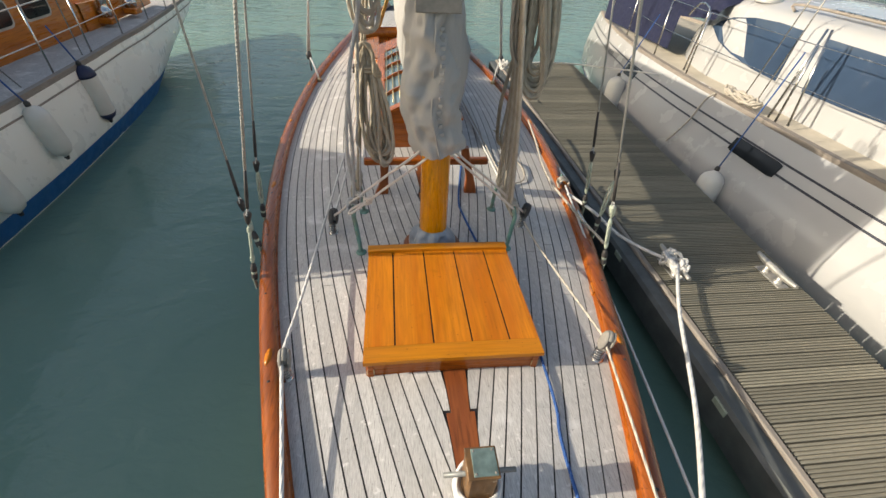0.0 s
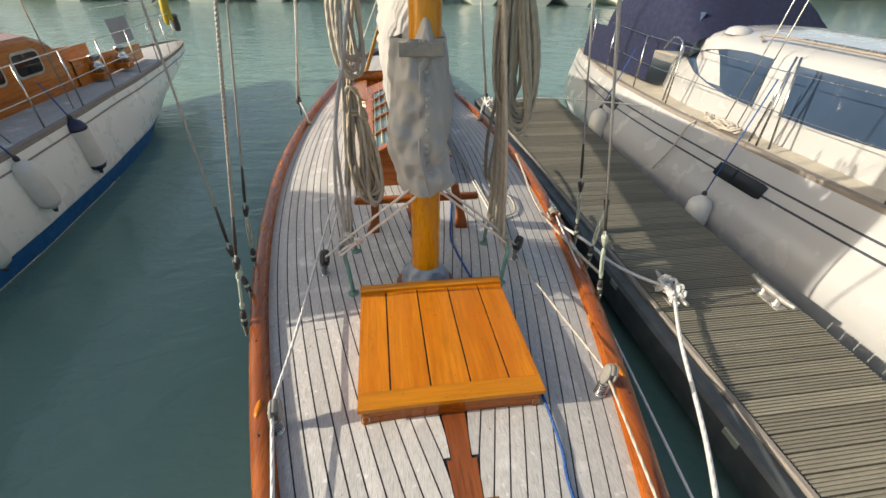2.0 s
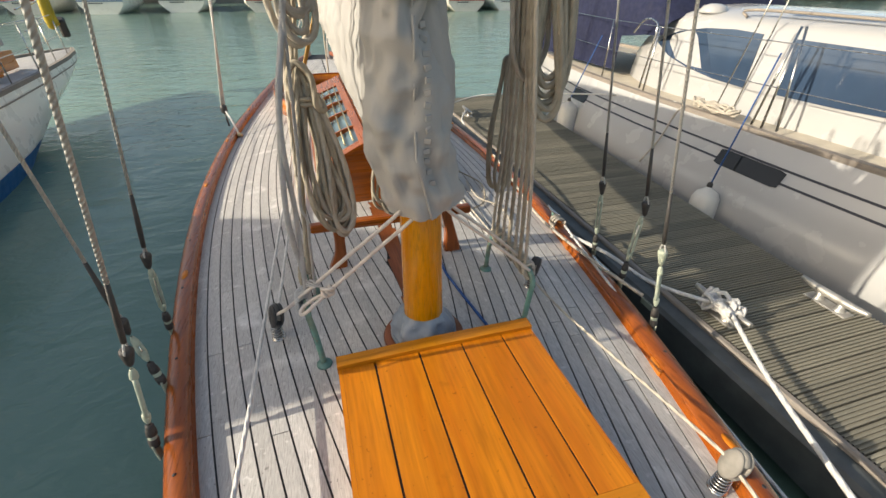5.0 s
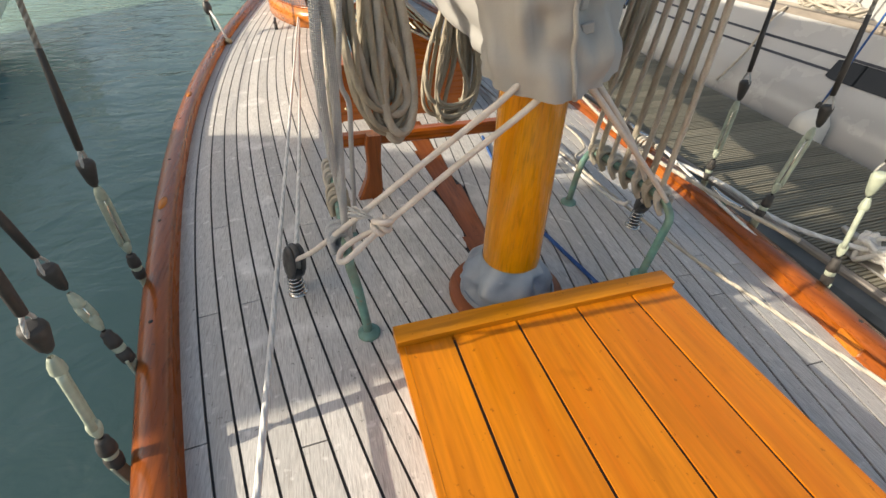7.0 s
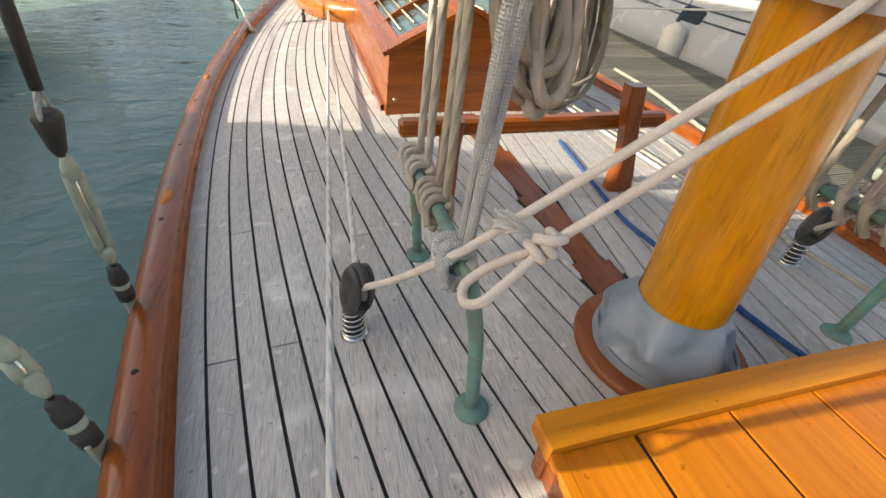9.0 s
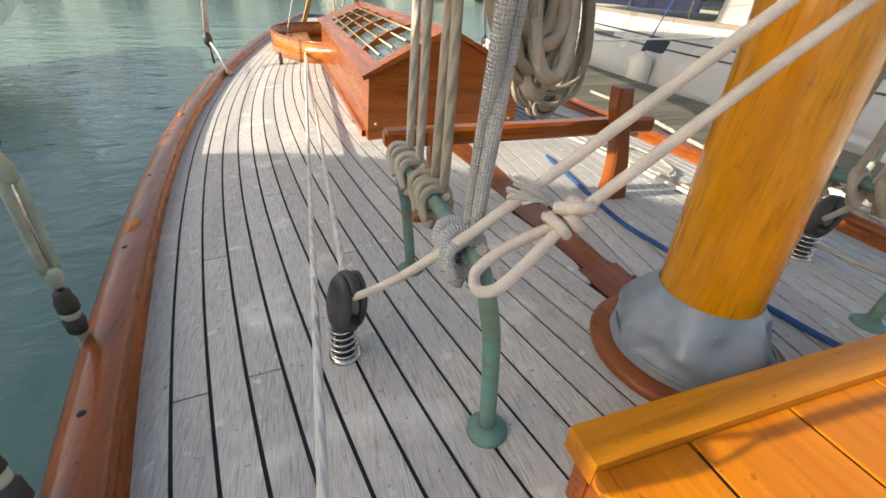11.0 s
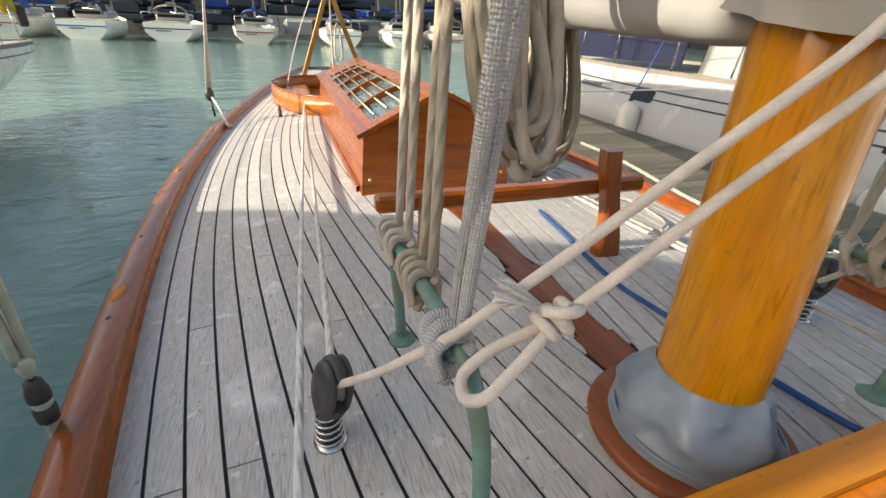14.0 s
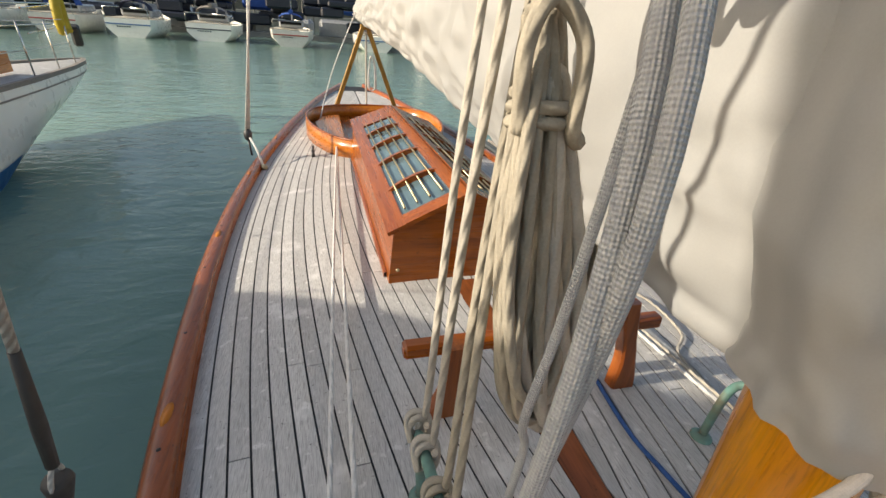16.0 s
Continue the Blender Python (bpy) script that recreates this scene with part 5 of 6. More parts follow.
# ---- generic hull ----
class Hull:
    """A yacht's side: plan of the deck edge, height of the deck edge, and how it narrows below."""

    def __init__(self, cx, edge, top, below, bottom=-1.1):
        self.cx, self.edge, self.top, self.below, self.bottom = cx, edge, top, below, bottom if isinstance(bottom, list) else [(0, bottom), (1, bottom)]

    def pt(self, side, y, z, out=0.0):
        e, t = lerp_table(self.edge, y), lerp_table(self.top, y)
        d = t - z
        w = e * (1 - lerp_table(self.below, d) * (1 + 1.5 * max(0, 1 - e / 1.2)))
        b = lerp_table(self.bottom, y)
        k = min(1, max(0, (b + 1.08) / 0.5))
        if k > 0:
            w *= 1 - k + k * min(1, max(0, (z - b) / max(0.15, (t - b) * 0.6))) ** 0.3
        return Vector((self.cx(y) + side * (max(w, 0.0) + out), y, z))

    def shell(self, y0, y1, n, m=12):
        rows = []
        for i in range(n + 1):
            y = y0 + (y1 - y0) * i / n
            t = lerp_table(self.top, y)
            zs = [t + (lerp_table(self.bottom, y) - t) * j / m for j in range(m + 1)]
            rows.append([self.pt(-1, y, z) for z in zs] + [self.pt(1, y, z) for z in reversed(zs)])
        return Geo().grid(rows)

    def band(self, side, y0, y1, n, z0, z1, out=0.004, rel=True):
        rows = []
        for i in range(n + 1):
            y = y0 + (y1 - y0) * i / n
            t = lerp_table(self.top, y) if rel else 0
            b = lerp_table(self.bottom, y)
            rows.append([self.pt(side, y, max(b, t + z0 + (z1 - z0) * k / 3), out) for k in range(4)])
        return Geo().grid(rows)

    def deck(self, y0, y1, n, dz=-0.02, crown=0.05):
        rows = []
        for i in range(n + 1):
            y = y0 + (y1 - y0) * i / n
            e, t = lerp_table(self.edge, y), lerp_table(self.top, y)
            rows.append([(self.cx(y) + e * f, y, t + dz + crown * (1 - f * f)) for f in (-1, -0.7, -0.35, 0, 0.35, 0.7, 1)])
        return Geo().grid(rows)

    def rail(self, side, y0, y1, n, w, h, inset=0.0):
        rows = []
        for i in range(n + 1):
            y = y0 + (y1 - y0) * i / n
            e, t = lerp_table(self.edge, y) - inset, lerp_table(self.top, y)
            rows.append([(self.cx(y) + side * (e + a), y, t + b) for a, b in ((0.006, -0.02), (0.006, h), (-w, h), (-w, -0.02))])
        return Geo().grid(rows, True, smooth=False)


# ---- modern white yacht across the pontoon ----
MOD = Hull(lambda y: 6.4, [(-3.5, 0.3), (-1.5, 1.15), (0.5, 1.65), (2.5, 1.9), (4.5, 1.96), (7.0, 1.95), (9.0, 1.85), (10.5, 1.62), (12.0, 1.3), (12.9, 1.05)],
           [(-3.5, 0.75), (0, 0.60), (3.5, 0.53), (8.0, 0.50), (11, 0.52), (12.9, 0.57)],
           [(0, 0.0), (0.25, -0.055), (0.55, -0.13), (0.85, -0.185), (1.3, -0.17), (1.7, 0.0)])
mod = thing("modern_yacht", "white modern sailing yacht with blue windows moored across the pontoon", "yacht", (6.4, 5, WATER_Z))
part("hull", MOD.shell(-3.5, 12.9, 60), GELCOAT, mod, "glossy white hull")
g = Geo()
st = [MOD.pt(-1, 12.9, z) for z in (0.57, 0.2, -0.2, -0.7, -1.1)] + [MOD.pt(1, 12.9, z) for z in (-1.1, -0.7, -0.2, 0.2, 0.57)]
g.v, g.uv, g.f, g.smooth = st, [(v.x, v.z) for v in st], [tuple(range(10))], [False]
part("transom", g, GELCOAT, mod)
part("side_deck", MOD.deck(-3.4, 12.9, 40), NONSKID, mod, "tan non-slip deck")
for s in (-1, 1):
    part("toe_rail", MOD.rail(s, -3.4, 12.8, 60, 0.085, 0.045), TOERAIL, mod, "grey weathered teak toe rail")
part("stripe", MOD.band(-1, -2, 12.8, 70, -0.245, -0.222), STRIPE, mod, "thin dark hull stripe")
part("stripe", MOD.band(-1, -2, 12.8, 70, -0.375, -0.352), STRIPE, mod, "thin dark hull stripe")
part("boot_stripe", MOD.band(-1, -3, 12.8, 50, -0.86, -0.70, 0.004, False), NAVYCAP, mod)
for ya, yb in ((4.62, 5.48), (8.55, 9.05)):
    rows = []
    for i in range(13):
        y = ya + (yb - ya) * i / 12
        k = 0.088 * (1 - max(0, abs(i - 6) - 5.0) ** 2 * 0.16)
        t = lerp_table(MOD.top, y) - 0.335
        rows.append([MOD.pt(-1, y, t + k * f, 0.010) for f in (-1, -0.5, 0, 0.5, 1)])
    part("hull_window", Geo().grid(rows), DARKGLASS, mod, "black hull window")
# illegible name on the quarter
for i in range(9):
    y = 10.1 + 0.09 * i
    part("name_mark", Geo().grid([[MOD.pt(-1, y + d, 0.12 + e, 0.005) for e in (0.0, 0.10)] for d in (0.0, 0.05)]), STRIPE, mod)


def cab_x(z, y):
    """Near face of the modern yacht's coachroof."""
    return 4.97 + 0.18 * (z - 0.5) + 0.35 * max(0, (y - 7.2) / 1.5) ** 2


rows = []
for i in range(41):
    y = -1.8 + (8.75 + 1.8) * i / 40
    end = max(0, (y - 7.6) / 1.15)
    top = 1.60 - 0.55 * end ** 2 - 0.10 * max(0, (1.5 - y) / 3.3) * 6 * (0.3 if y > 0 else 0.55)
    base = lerp_table(MOD.top, y) - 0.03
    near = [(cab_x(base, y), y, base), (cab_x(0.9, y), y, min(0.9, top)), (cab_x(top - 0.1, y), y, top - 0.1), (cab_x(top, y) + 0.12, y, top), (5.7, y, top + 0.10), (6.4, y, top + 0.13)]
    rows.append(near + [(12.8 - x, yy, z) for x, yy, z in reversed(near[:-1])])
g = Geo().grid(rows)
n = len(rows[0])
g.f += [tuple(range(n)), tuple(len(g.v) - n + j for j in range(n))]
g.smooth += [False, False]
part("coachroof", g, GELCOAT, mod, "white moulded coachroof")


def cab_window(poly, name="window", mat=None, out=0.014):
    g = Geo()
    n = len(poly)
    for d in (out, -0.02):
        for yy, z in poly:
            g.v.append(Vector((cab_x(z, yy) - d, yy, z)))
            g.uv.append((yy, z))
    g.f += [tuple(range(n)), tuple(2 * n - 1 - j for j in range(n))] + [(j, (j + 1) % n, n + (j + 1) % n, n + j) for j in range(n)]
    g.smooth += [False] * (n + 2)
    return part(name, g, mat or BLUEGLASS, mod, "large dark blue tinted saloon window")


cab_window([(8.02, 1.15), (7.85, 1.26), (7.55, 1.37), (7.07, 1.45), (6.6, 1.475), (6.16, 1.46), (6.08, 0.83), (6.6, 0.85), (7.15, 0.92), (7.6, 1.01)])
cab_window([(5.72, 1.45), (5.60, 0.84), (4.9, 0.85), (4.3, 0.88), (3.4, 0.93), (2.6, 1.02), (1.9, 1.16), (1.75, 1.24), (2.6, 1.34), (3.6, 1.40), (4.62, 1.44)])
part("roof_dome", Geo().lathe([(0.20, 0), (0.2, 0.03), (0.16, 0.09), (0.08, 0.12), (0.0, 0.125)], Matrix.Translation((5.45, 7.35, 1.62)), 20), GELCOAT, mod, "white mushroom vent")
part("roof_hatch", Geo().box((0.7, 0.6, 0.04), Matrix.Translation((5.8, 4.6, 1.73)), 0.015), DARKGLASS, mod, "dark tinted roof hatch")
part("grab_rail", Geo().tube(catmull([(5.25, 2.0, 1.60), (5.27, 2.1, 1.68), (5.27, 4.4, 1.70), (5.27, 6.5, 1.71), (5.27, 6.6, 1.62)], 4), 0.018, 8), TOERAIL, mod, "wooden grab rail")
part("jib_track", Geo().box((0.05, 3.2, 0.03), Matrix.Translation((5.5, 4.6, 1.70)), 0.006), STEEL, mod)
part("boom_vang_pole", Geo().tube([(5.6, 5.0, 1.80), (5.5, 1.5, 1.9)], 0.03, 10), STEEL, mod, "steel pole on the roof")
# spray hood and canvas
rows = []
for i in range(15):
    f = i / 14
    y = 7.7 + 3.1 * f
    h = 1.0 * math.sin(min(1, f * 2.2) * math.pi / 2) * (1 - 0.25 * max(0, f - 0.6))
    row = []
    for k in range(21):
        a = math.pi * k / 20
        row.append((6.4 - 1.45 * math.copysign(abs(math.cos(a)) ** 0.6, math.cos(a)), y, 0.95 + 0.35 * (1 - f) + (0.3 + h) * math.sin(a) ** 0.7 + 0.015 * noise.noise((y * 3, a * 3, 0))))
    rows.append(row)
part("spray_hood", Geo().grid(rows), NAVY, mod, "navy blue canvas spray hood")
g = Geo().grid([[(4.93 + 0.04 * z, y, 0.62 + 0.75 * z + 0.02 * noise.noise((y * 4, z * 3, 4))) for z in (0, 0.33, 0.66, 1)] for y in [8.7 + 0.25 * i for i in range(13)]])
part("weather_cloth", g, NAVY, mod, "navy canvas weather cloth along the cockpit")
part("cloth_window", Geo().box((0.012, 0.9, 0.28), Matrix.Translation((5.2, 8.45, 1.75)) @ pose(0, 0, 0, 0, 30, 0), 0.005), BLUEGLASS, mod, "clear pane in the spray hood")


def stanchion(hull_thing, foot, top, mat=STEEL, r=0.014, name="stanchion"):
    part(name, Geo().tube([foot, top], r, 8), mat, hull_thing)


tops = []
for y in (-1.2, 0.6, 2.2, 3.6, 5.28, 7.4, 8.6, 10.2, 11.8):
    e = MOD.cx(y) - lerp_table(MOD.edge, y) + 0.11
    t = lerp_table(MOD.top, y)
    stanchion(mod, (e, y, t), (e + 0.05, y + 0.03, t + 0.95))
    tops.append(Vector((e + 0.05, y + 0.03, t + 0.94)))
for dz in (0, -0.45):
    part("guard_wire", Geo().tube([p + Vector((-0.02 if dz else 0, 0, dz)) for p in tops], 0.006, 6), STEEL, mod)
stanchion(mod, (4.60, 5.12, 0.56), (4.72, 5.36, 1.62))
stanchion(mod, (4.56, 5.42, 0.56), (4.70, 5.40, 1.62))
part("shroud_wire", Geo().tube([(4.62, 5.8, 0.55), (4.8, 5.75, 1.8), (5.9, 5.6, 9)], 0.009, 6), STEEL, mod)
part("shroud_wire", Geo().tube([(4.62, 6.05, 0.55), (4.85, 6.0, 1.8), (5.9, 5.8, 9)], 0.009, 6), STEEL, mod)
part("gate_hoop", Geo().tube(catmull([(4.62, 7.55, 0.55), (4.66, 7.52, 1.35), (4.70, 7.65, 1.5), (4.72, 7.9, 1.5), (4.72, 8.1, 1.3)], 5), 0.016, 8), STEEL, mod)
part("mast", Geo().tube([(6.4, 5.2, 1.6), (6.4, 5.3, 14)], 0.10, 14), STEEL, mod)
part("pushpit", Geo().tube(catmull([(4.95, 11.4, 0.55), (5.0, 11.5, 1.5), (5.2, 12.6, 1.55), (6.4, 13.0, 1.55), (7.6, 12.6, 1.55)], 6), 0.016, 8), STEEL, mod)
tangle((4.55, 6.0, 0.585), (0.12, 0.38, 0.09), 0.016, 60, 12, ROPE, "heaped_rope", "beige rope heaped on the modern yacht's side deck")
rope("hanging_line", [(4.42, 6.35, 0.56), (4.33, 6.38, 0.45), (4.20, 6.4, 0.1), (4.05, 6.5, -0.26)], 0.014, ROPE, "beige line hanging down the white hull")


def fender(name_label, top, bottom, r, mat, caps=None, group="fenders", hang=None):
    top, bottom = Vector(top), Vector(bottom)
    th = thing("fender", name_label, "fender", bottom, group)
    L = (top - bottom).length
    m = aim(bottom, top)
    prof = [(0.02, 0), (0.035, 0.02), (r * 0.75, 0.07), (r * 0.97, 0.14), (r, 0.22), (r, L - 0.22), (r * 0.97, L - 0.14), (r * 0.75, L - 0.07), (0.035, L - 0.02), (0.02, L)]
    part("body", Geo().lathe(prof, m, 24), mat, th)
    if caps:
        k = [(0.022, -0.004), (0.038, 0.016), (r * 0.76, 0.066), (r * 0.99, 0.138), (r * 1.005, 0.17)]
        part("end_cap", Geo().lathe([(a, L - b) for a, b in reversed(k)], m, 24), caps, th, "navy blue end of the fender")
        part("end_cap", Geo().lathe(k[:4], m, 24), caps, th, "navy blue end of the fender")
    part("eye", Geo().lathe([(0.03, -0.02), (0.035, 0.02), (0.02, 0.05)], m @ Matrix.Translation((0, 0, L)), 10), TAPE, th)
    part("eye", Geo().lathe([(0.02, -0.04), (0.03, -0.01), (0.03, 0.01)], m, 10), TAPE, th)
    if hang is not None:
        part("lanyard", Geo().tube([top, hang], 0.010, 6), ROPE_BLUE, th, "blue lanyard up to the rail")
    return th


fender("white flat-sided fender hanging against the white hull", (4.02, 5.22, -0.10), (3.92, 5.12, -0.62), 0.16, FENDER, None, "fenders of the modern yacht", (4.62, 5.45, 1.35))
fender("white fender with a navy end hanging at the stern quarter", (4.14, 8.75, 0.10), (4.08, 8.65, -0.6), 0.17, FENDER, None, "fenders of the modern yacht", (4.56, 8.7, 1.2))

# ---- older cream yacht on the other side ----
OLD = Hull(lambda y: -6.55 + 0.33 * max(0, (y - 9) / 6.75), [(-6, 0.3), (-3, 1.25), (0, 1.68), (4, 1.80), (6, 1.78), (8, 1.66), (10, 1.42), (12, 1.06), (14, 0.66), (15.2, 0.32), (15.75, 0.03)],
           [(-6, 0.9), (0, 0.50), (5, 0.46), (8, 0.46), (12, 0.40), (15.75, 0.38)],
           [(0, 0.0), (0.4, -0.02), (0.9, -0.01), (1.3, 0.07), (1.7, 0.35)],
           [(-6, -1.1), (8.8, -1.1), (10.2, -0.98), (11.4, -0.78), (12.6, -0.55), (14.0, -0.18), (15.0, 0.1), (15.75, 0.3)])
old = thing("cream_yacht", "older cream-painted wooden yacht with an orange varnished cabin, moored alongside", "yacht", (-6.55, 5, WATER_Z))
part("hull", OLD.shell(-6, 15.75, 70), CREAMHULL, old, "smooth cream-painted hull")
for s in (-1, 1):
    part("boot_top", OLD.band(s, -6, 10.9, 60, -0.86, -0.50, 0.006, False), BLUEBOOT, old, "bright blue paint at the waterline")
part("deck", OLD.deck(-6, 15.7, 40), TEAK, old, "grey laid teak deck")
for s in (-1, 1):
    part("toe_rail", OLD.rail(s, -6, 15.7, 70, 0.07, 0.05), TOERAIL, old, "grey wooden toe rail")
part("rubbing_line", OLD.band(1, -6, 15.6, 70, -0.155, -0.13, 0.008), TOERAIL, old, "thin dark line along the hull")
rows = []
for i in range(31):
    y = -2 + 11.6 * i / 30
    f = max(0, (y - 8.95) / 0.6)
    zt = 1.40 - 0.5 * min(1, f) ** 1.6
    w = 0.80 - 0.05 * max(0, (y - 6) / 3)
    rows.append([(-6.55 + w * a, y, z) for a, z in ((-1, 0.45), (-1, zt - 0.06), (-0.94, zt), (0, zt + 0.12), (0.94, zt), (1, zt - 0.06), (1, 0.45))])
g = Geo().grid(rows, smooth=False)
g.f.append(tuple(len(g.v) - 7 + j for j in range(7)))
g.smooth.append(False)
part("cabin", g, COAMING, old, "orange varnished cabin side")


def round_rect(y0, y1, z0, z1, r):
    out = []
    for cy, cz, a0 in ((y1 - r, z1 - r, 0), (y0 + r, z1 - r, 90), (y0 + r, z0 + r, 180), (y1 - r, z0 + r, 270)):
        out += [(cy + r * math.cos(radians(a0 + 30 * k)), cz + r * math.sin(radians(a0 + 30 * k))) for k in range(4)]
    return out


def side_plate(name, poly, x, t, mat, parent, label=""):
    g = Geo()
    n = len(poly)
    for d in (0, t):
        for yy, z in poly:
            g.v.append(Vector((x + d, yy, z)))
            g.uv.append((yy, z))
    g.f += [tuple(range(n)), tuple(2 * n - 1 - j for j in range(n))] + [(j, (j + 1) % n, n + (j + 1) % n, n + j) for j in range(n)]
    g.smooth += [False] * (n + 2)
    return part(name, g, mat, parent, label)


for y0, y1 in ((5.2, 5.95), (6.2, 6.95), (7.25, 7.95), (8.2, 8.85)):
    w = -6.55 + 0.80 - 0.05 * max(0, ((y0 + y1) / 2 - 6) / 3)
    fr = side_plate("window_frame", round_rect(y0, y1, 0.86, 1.23, 0.09), w - 0.01, 0.03, CLEATMAT, old, "grey metal window frame")
    PLACE[fr.name] = PLACE[old.name]
    side_plate("window_pane", round_rect(y0 + 0.035, y1 - 0.035, 0.895, 1.195, 0.07), w + 0.0, 0.026, DARKGLASS, fr, "dark cabin window")
for s in (-1, 1):
    rows = []
    for i in range(13):
        y = 9.6 + 3.0 * i / 12
        zt = 0.90 - 0.14 * (i / 12)
        x = -6.55 + s * (0.74 - 0.16 * (i / 12) ** 1.5)
        rows.append([(x - 0.025, y, 0.45), (x - 0.025, y, zt), (x + 0.025, y, zt), (x + 0.025, y, 0.45)])
    part("cockpit_coaming", Geo().grid(rows, True, smooth=False), COAMING, old, "orange varnished cockpit coaming")
for y in (10.15, 11.15):
    for s in (-1, 1):
        x = -6.55 + s * 0.86
        part("winch", Geo().lathe([(0.11, 0.5), (0.11, 0.68), (0.14, 0.70), (0.10, 0.73), (0.075, 0.80), (0.085, 0.87), (0.10, 0.89), (0.10, 0.91), (0.03, 0.92)], Matrix.Translation((x, y, 0)), 20), STEEL, old, "chrome sheet winch")
        part("winch_base", Geo().box((0.26, 0.26, 0.12), Matrix.Translation((x, y, 0.55)), 0.02), COAMING, old)
tops = []
for y in (0, 2.0, 4.0, 5.6, 7.0, 8.1, 9.4, 10.8, 12.2, 13.4, 14.6):
    e = OLD.cx(y) + lerp_table(OLD.edge, y) - 0.09
    t = lerp_table(OLD.top, y)
    stanchion(old, (e, y, t), (e - 0.02, y, t + 0.85), STEEL, 0.013)
    tops.append(Vector((e - 0.02, y, t + 0.84)))
for dz in (0, -0.42):
    part("guard_wire", Geo().tube([p + Vector((0, 0, dz)) for p in tops], 0.007, 6), ROPE_WHITE, old)
part("pushpit", Geo().tube(catmull([(-5.95, 13.4, 1.40), (-6.15, 14.6, 1.44), (-6.45, 15.6, 1.48), (-6.65, 15.6, 1.48), (-6.95, 14.6, 1.44), (-7.15, 13.4, 1.4)], 5), 0.016, 8), STEEL, old)
part("pushpit", Geo().tube(catmull([(-5.95, 13.4, 1.0), (-6.15, 14.6, 1.04), (-6.45, 15.55, 1.08), (-6.65, 15.55, 1.08), (-6.95, 14.6, 1.04)], 5), 0.014, 8), STEEL, old)
part("main_mast", Geo().tube([(-6.55, 3.22, 0.9), (-6.55, 3.22, 14)], 0.10, 14), SPAR, old)
# unseen sheet and boom added to shade the deck; widths fitted to the shadow
rows = []
for i in range(25):
    f = i / 24
    z = 1.55 + 5.6 * f
    w = lerp_table([(1.5, 3.06), (2.4, 2.2), (3.1, 1.0), (3.7, 0.28), (4.05, 0.29), (4.3, 0.37), (4.6, 0.40), (7.2, 0.1)], z)
    rows.append([(-6.5 + 0.16 * math.sin(math.pi * k / 12) * (1 - f) + 0.03 * noise.noise((k * 0.4, z, 0)), 3.30 + w * k / 12, z) for k in range(13)])
part("drying_sail", Geo().grid(rows), CANVAS, old, "unseen sail-shaped canvas sheet added to shade the deck alongside")
part("boom", Geo().tube([(-6.5, 3.3, 1.5), (-6.45, 6.5, 1.5)], 0.06, 10), SPAR, old)
part("slant_stay", Geo().tube([(-4.96, 6.4, 0.5), (-5.4, 3.4, 6.0)], 0.009, 6), STEEL, old)
part("slant_stay", Geo().tube([(-5.02, 7.9, 0.5), (-5.6, 8.6, 5.0)], 0.009, 6), STEEL, old)
g = Geo().tube(catmull([(-6.0, 14.75, 0.98), (-5.95, 14.6, 1.2), (-5.97, 14.7, 1.55), (-6.05, 15.0, 1.66), (-6.14, 15.25, 1.5), (-6.16, 15.3, 1.15), (-6.12, 15.25, 0.98)], 5), 0.085, 10)
solid("horseshoe_buoy", g, YELLOW, "yellow horseshoe lifebuoy in a cover on the stern rail", "lifebuoy")
g = Geo().box((0.18, 0.26, 0.42), Matrix.Translation((-6.12, 15.55, 0.9)) @ pose(0, 0, 0, 18, 0, 20), 0.05)
solid("dark_fender_bag", g, TAPE, "dark bag hanging at the stern rail", "bag")
solid("dodger_cloth", Geo().grid([[(-6.0 - 0.05 * z, 11.7 + 0.22 * i, 0.85 + 0.5 * z + 0.03 * noise.noise((i, z * 2, 3))) for z in (0, 0.5, 1)] for i in range(5)]), CANVAS, "pale canvas cloth on the guard wires", "canvas")
fender("long off-white fender hanging on the cream hull", (-4.70, 6.02, 0.42), (-4.66, 6.12, -0.30), 0.14, FENDER, None, "fenders of the cream yacht", (-4.90, 6.0, 0.85))
fender("long off-white fender with navy ends on the cream hull", (-4.82, 7.42, 0.50), (-4.80, 7.52, -0.36), 0.14, FENDER, NAVYCAP, "fenders of the cream yacht", (-5.02, 7.42, 1.0))
fender("long off-white fender hanging on the cream hull", (-4.66, 4.9, 0.30), (-4.62, 5.0, -0.45), 0.14, FENDER, None, "fenders of the cream yacht", (-4.86, 4.9, 0.85))

# ---- far side of the harbour ----
FARY = 47.5


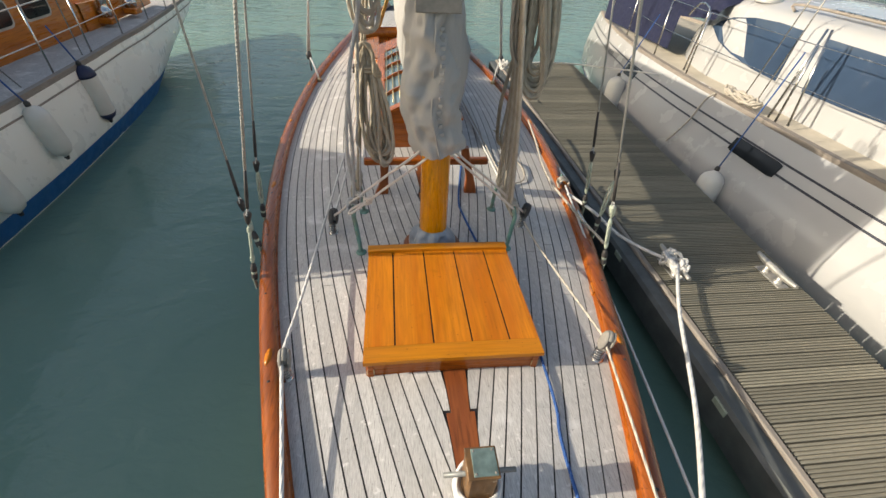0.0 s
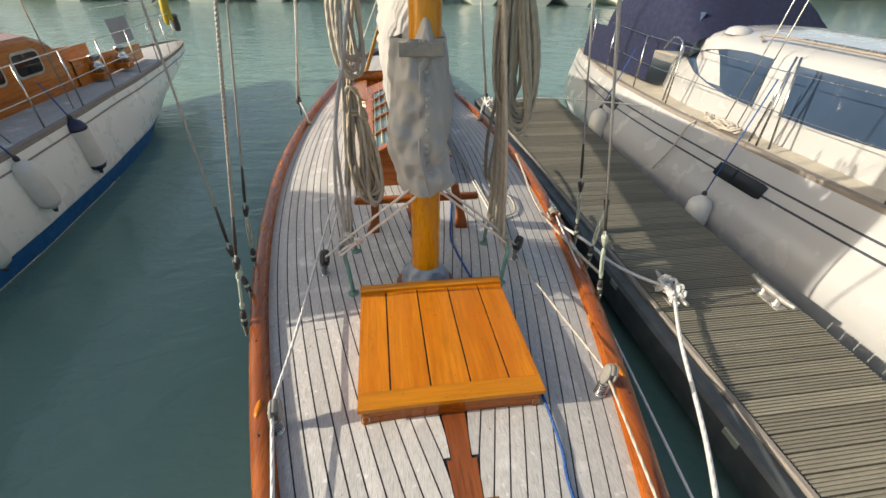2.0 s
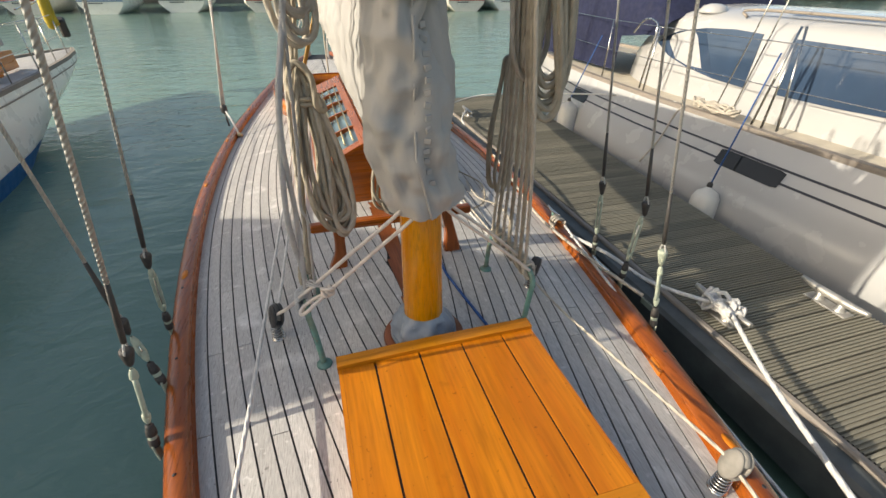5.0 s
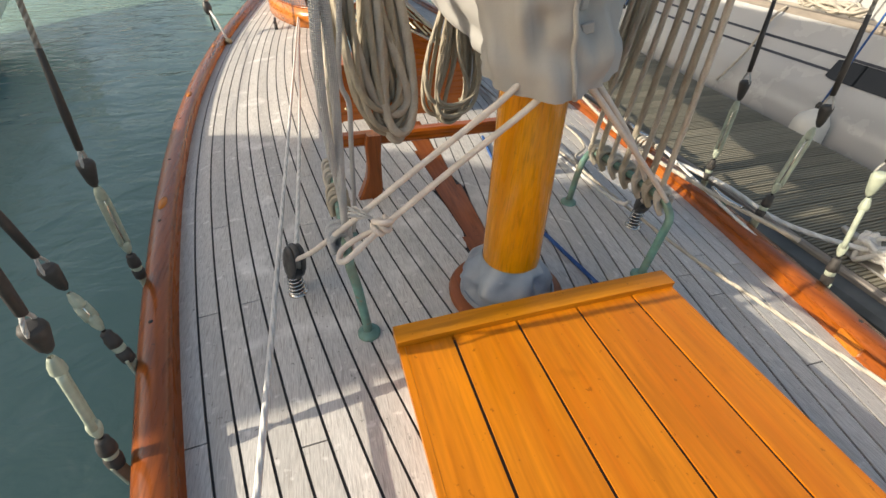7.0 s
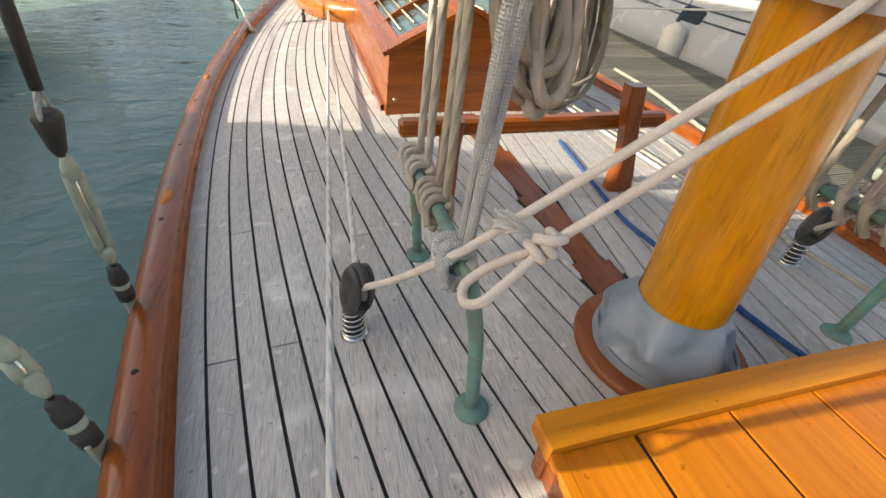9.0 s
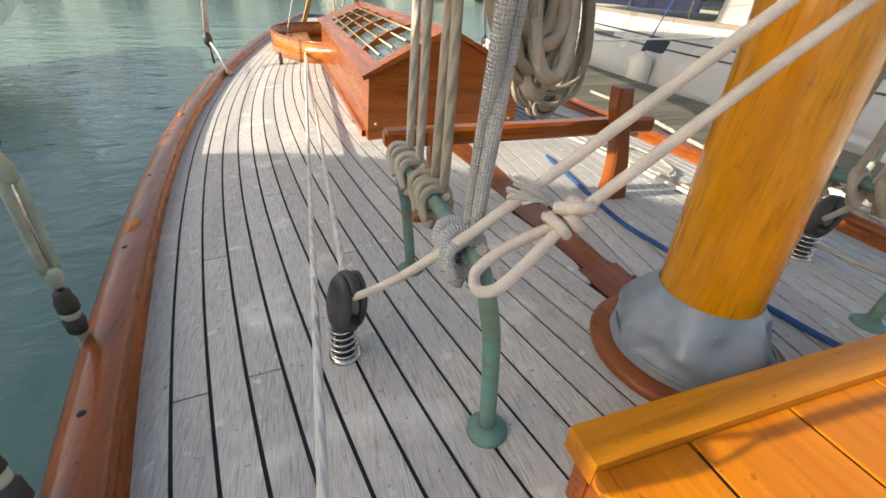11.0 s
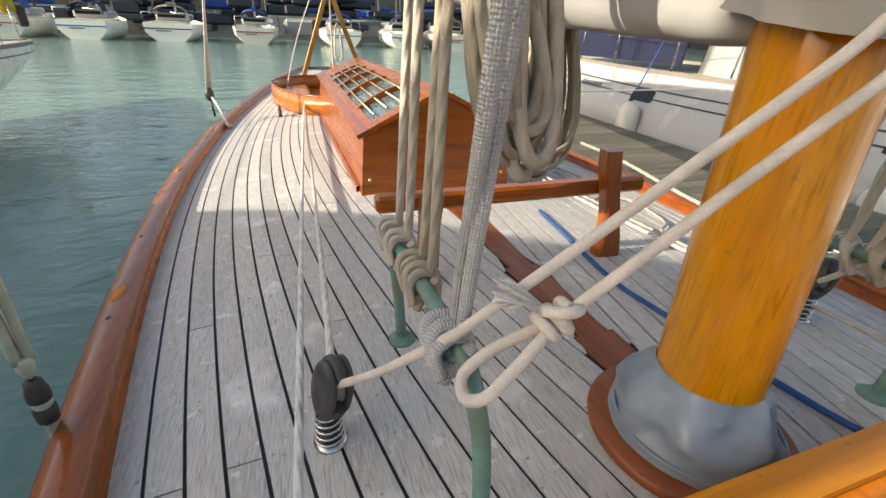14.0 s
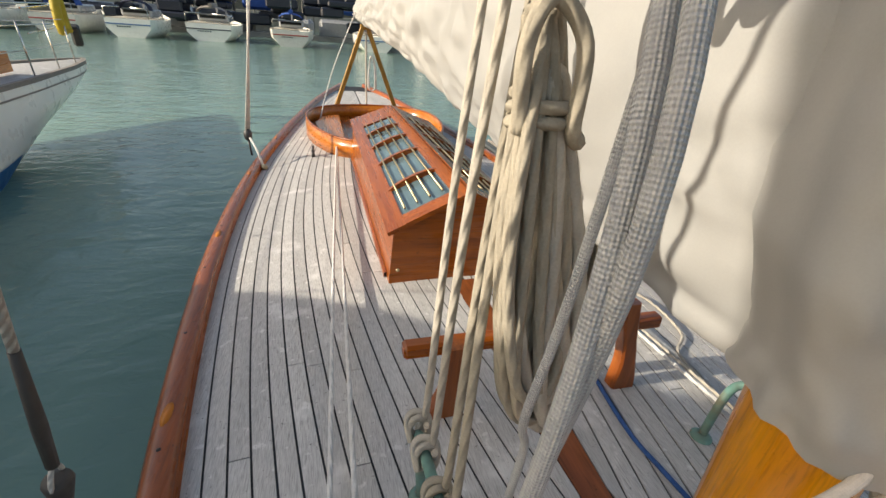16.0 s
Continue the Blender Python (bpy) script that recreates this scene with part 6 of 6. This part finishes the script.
def far_boat(x, y, L, w, mats, seed, mast_h):
    rg = random.Random(seed)
    hullm, stripem, clothm = mats
    th = thing("moored_boat", "white sailing boat moored stern-to across the harbour", "boat", (x, y, WATER_Z), "boats across the harbour")
    rows = []
    for i in range(9):
        f = i / 8
        e = w / 2 * (0.85 + 0.3 * math.sin(math.pi * min(1, f * 1.1))) * (1 - f ** 3)
        zt = 0.55 + 0.5 * f * f + w * 0.05
        rows.append([(x + s * e * k, y + L * f, z) for s, k, z in ((-1, 1, zt), (-1, 0.97, 0.0), (-1, 0.75, -0.5), (-1, 0.5, -0.95), (1, 0.5, -0.95), (1, 0.75, -0.5), (1, 0.97, 0.0), (1, 1, zt))])
    g = Geo().grid(rows)
    g.f.append(tuple(range(8)))
    g.smooth.append(False)
    part("hull", g, hullm, th)
    part("stripe", Geo().box((w * 0.84, 0.05, 0.10), Matrix.Translation((x, y - 0.02, 0.32)), 0.01), stripem, th)
    part("deck", Geo().box((w * 0.85, L * 0.5, 0.05), Matrix.Translation((x, y + L * 0.28, 0.62 + w * 0.05)), 0.01), NONSKID, th)
    part("cabin", Geo().box((w * 0.6, L * 0.32, 0.75), Matrix.Translation((x, y + L * 0.42, 1.1 + w * 0.05)), 0.14), GELCOAT, th)
    part("window", Geo().box((w * 0.5, 0.04, 0.28), Matrix.Translation((x, y + L * 0.26 - 0.02, 1.2 + w * 0.05)), 0.02), DARKGLASS, th)
    rows = [[(x - w * 0.3 * math.cos(math.pi * k / 8), y + L * (0.2 + 0.13 * i / 4), 1.35 + w * 0.05 + (0.25 + 0.65 * math.sin(math.pi * (0.25 + 0.5 * i / 4))) * math.sin(math.pi * k / 8) ** 0.6) for k in range(9)] for i in range(5)]
    part("spray_hood", Geo().grid(rows), clothm, th)
    part("mast", Geo().tube([(x, y + L * 0.5, 1.0), (x, y + L * 0.5, mast_h)], 0.09, 8), STEEL, th)
    part("boom_cover", Geo().tube([(x, y + L * 0.2, 2.5), (x, y + L * 0.5, 2.6)], 0.2, 8), clothm, th)
    for s in (-1, 1):
        part("rail_post", Geo().tube([(x + s * w * 0.4, y + 0.1, 0.6), (x + s * w * 0.4, y + 0.1, 1.7), (x + s * w * 0.1, y + 0.1, 1.75)], 0.035, 6), STEEL, th)
    th.scale = (0.86, 0.86, 0.86)
    for k in range(6):
        part("name_bar", Geo().box((w * 0.03, 0.03, 0.10), Matrix.Translation((x - w * 0.2 + w * 0.045 * k, y - 0.03, 0.12)), 0.004), STRIPE, th)


rg = random.Random(21)
X = [-43, -37.5, -32, -26.5, -21, -15.6, -10.0, -3.2, 4.5, 10.5, 15.6, 20.5, 26, 31.5, 37, 42.5]
for i, x in enumerate(X):
    far_boat(x, FARY + rg.uniform(-0.8, 1.2), 11, rg.uniform(4.2, 5.2), ((CREAMHULL, FENDER, CREAMHULL)[i % 3], (STRIPE, REDPAINT, BLUEBOOT)[i % 3], (BLUECANVAS, NAVY, TOERAIL, BLUECANVAS)[i % 4]), i, rg.uniform(11, 13))
g = Geo()
for i in range(150):
    x, y = rg.uniform(-130, 130), FARY + rg.uniform(20, 60)
    g.tube([(x, y, 0), (x, y, rg.uniform(14, 24))], 0.13, 5)
solid("far_masts", g, GREYBLOCK, "crowd of distant yacht masts in the marina", "mast", kind="stuff", at=(0, FARY + 20, 0))
g = Geo()
for i in range(120):
    x, y = rg.uniform(-130, 130), FARY + rg.uniform(22, 50)
    w = rg.uniform(4, 6.5)
    g.box((w, 8, rg.uniform(2, 3.4)), Matrix.Translation((x, y, 0.2)), 0.5)
solid("far_hulls", g, GELCOAT, "rows of distant white boats in the marina", "boat", kind="stuff", at=(0, FARY + 20, WATER_Z))
g = Geo()
for i in range(110):
    x, y = rg.uniform(-130, 130), FARY + rg.uniform(20, 48)
    g.box((rg.uniform(1, 4), rg.uniform(1.5, 4), rg.uniform(0.8, 1.6)), Matrix.Translation((x, y, 2.6 + rg.uniform(0, 1.2))), 0.3)
solid("far_covers", g, BLUECANVAS, "distant blue boat covers in the marina", "boat cover", kind="stuff", at=(0, FARY + 20, 0))
# near-black boxes: shade and gaps among the distant boats, put into the colour
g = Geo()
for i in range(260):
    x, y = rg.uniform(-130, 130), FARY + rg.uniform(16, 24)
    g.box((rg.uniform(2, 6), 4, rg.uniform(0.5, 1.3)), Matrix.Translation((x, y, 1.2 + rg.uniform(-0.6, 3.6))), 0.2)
solid("far_shadowed_cabins", g, STRIPE, "cabins and covers of distant boats, coloured near-black for shade", "boat", kind="stuff", at=(0, FARY + 20, 0))
solid("far_pontoon", Geo().box((270, 2.0, 0.7), Matrix.Translation((0, FARY + 19, WATER_Z + 0.2)), 0.05), CONCRETE, "long grey pontoon across the harbour", "pontoon", kind="structure")
solid("quay_wall", Geo().box((400, 4, 3.4), Matrix.Translation((0, FARY + 70, 0.7)), 0.1), CONCRETE, "grey stone quay wall behind the marina", "quay", kind="structure")
rows = []
for i in range(81):
    x = -400 + 10 * i
    h = 24 + 6 * noise.noise((x * 0.02, 0, 0)) + 3 * noise.noise((x * 0.09, 3, 0))
    rows.append([(x, FARY + 150, -1), (x, FARY + 155, h * 0.7), (x, FARY + 175, h)])
HILL = material("distant_woods", (0.035, 0.042, 0.036), 0.95, var=0.5, scale=0.15)
tagged(finish("backdrop", Geo().grid(rows), HILL), "low wooded shore far behind the harbour", "shore", kind="structure")
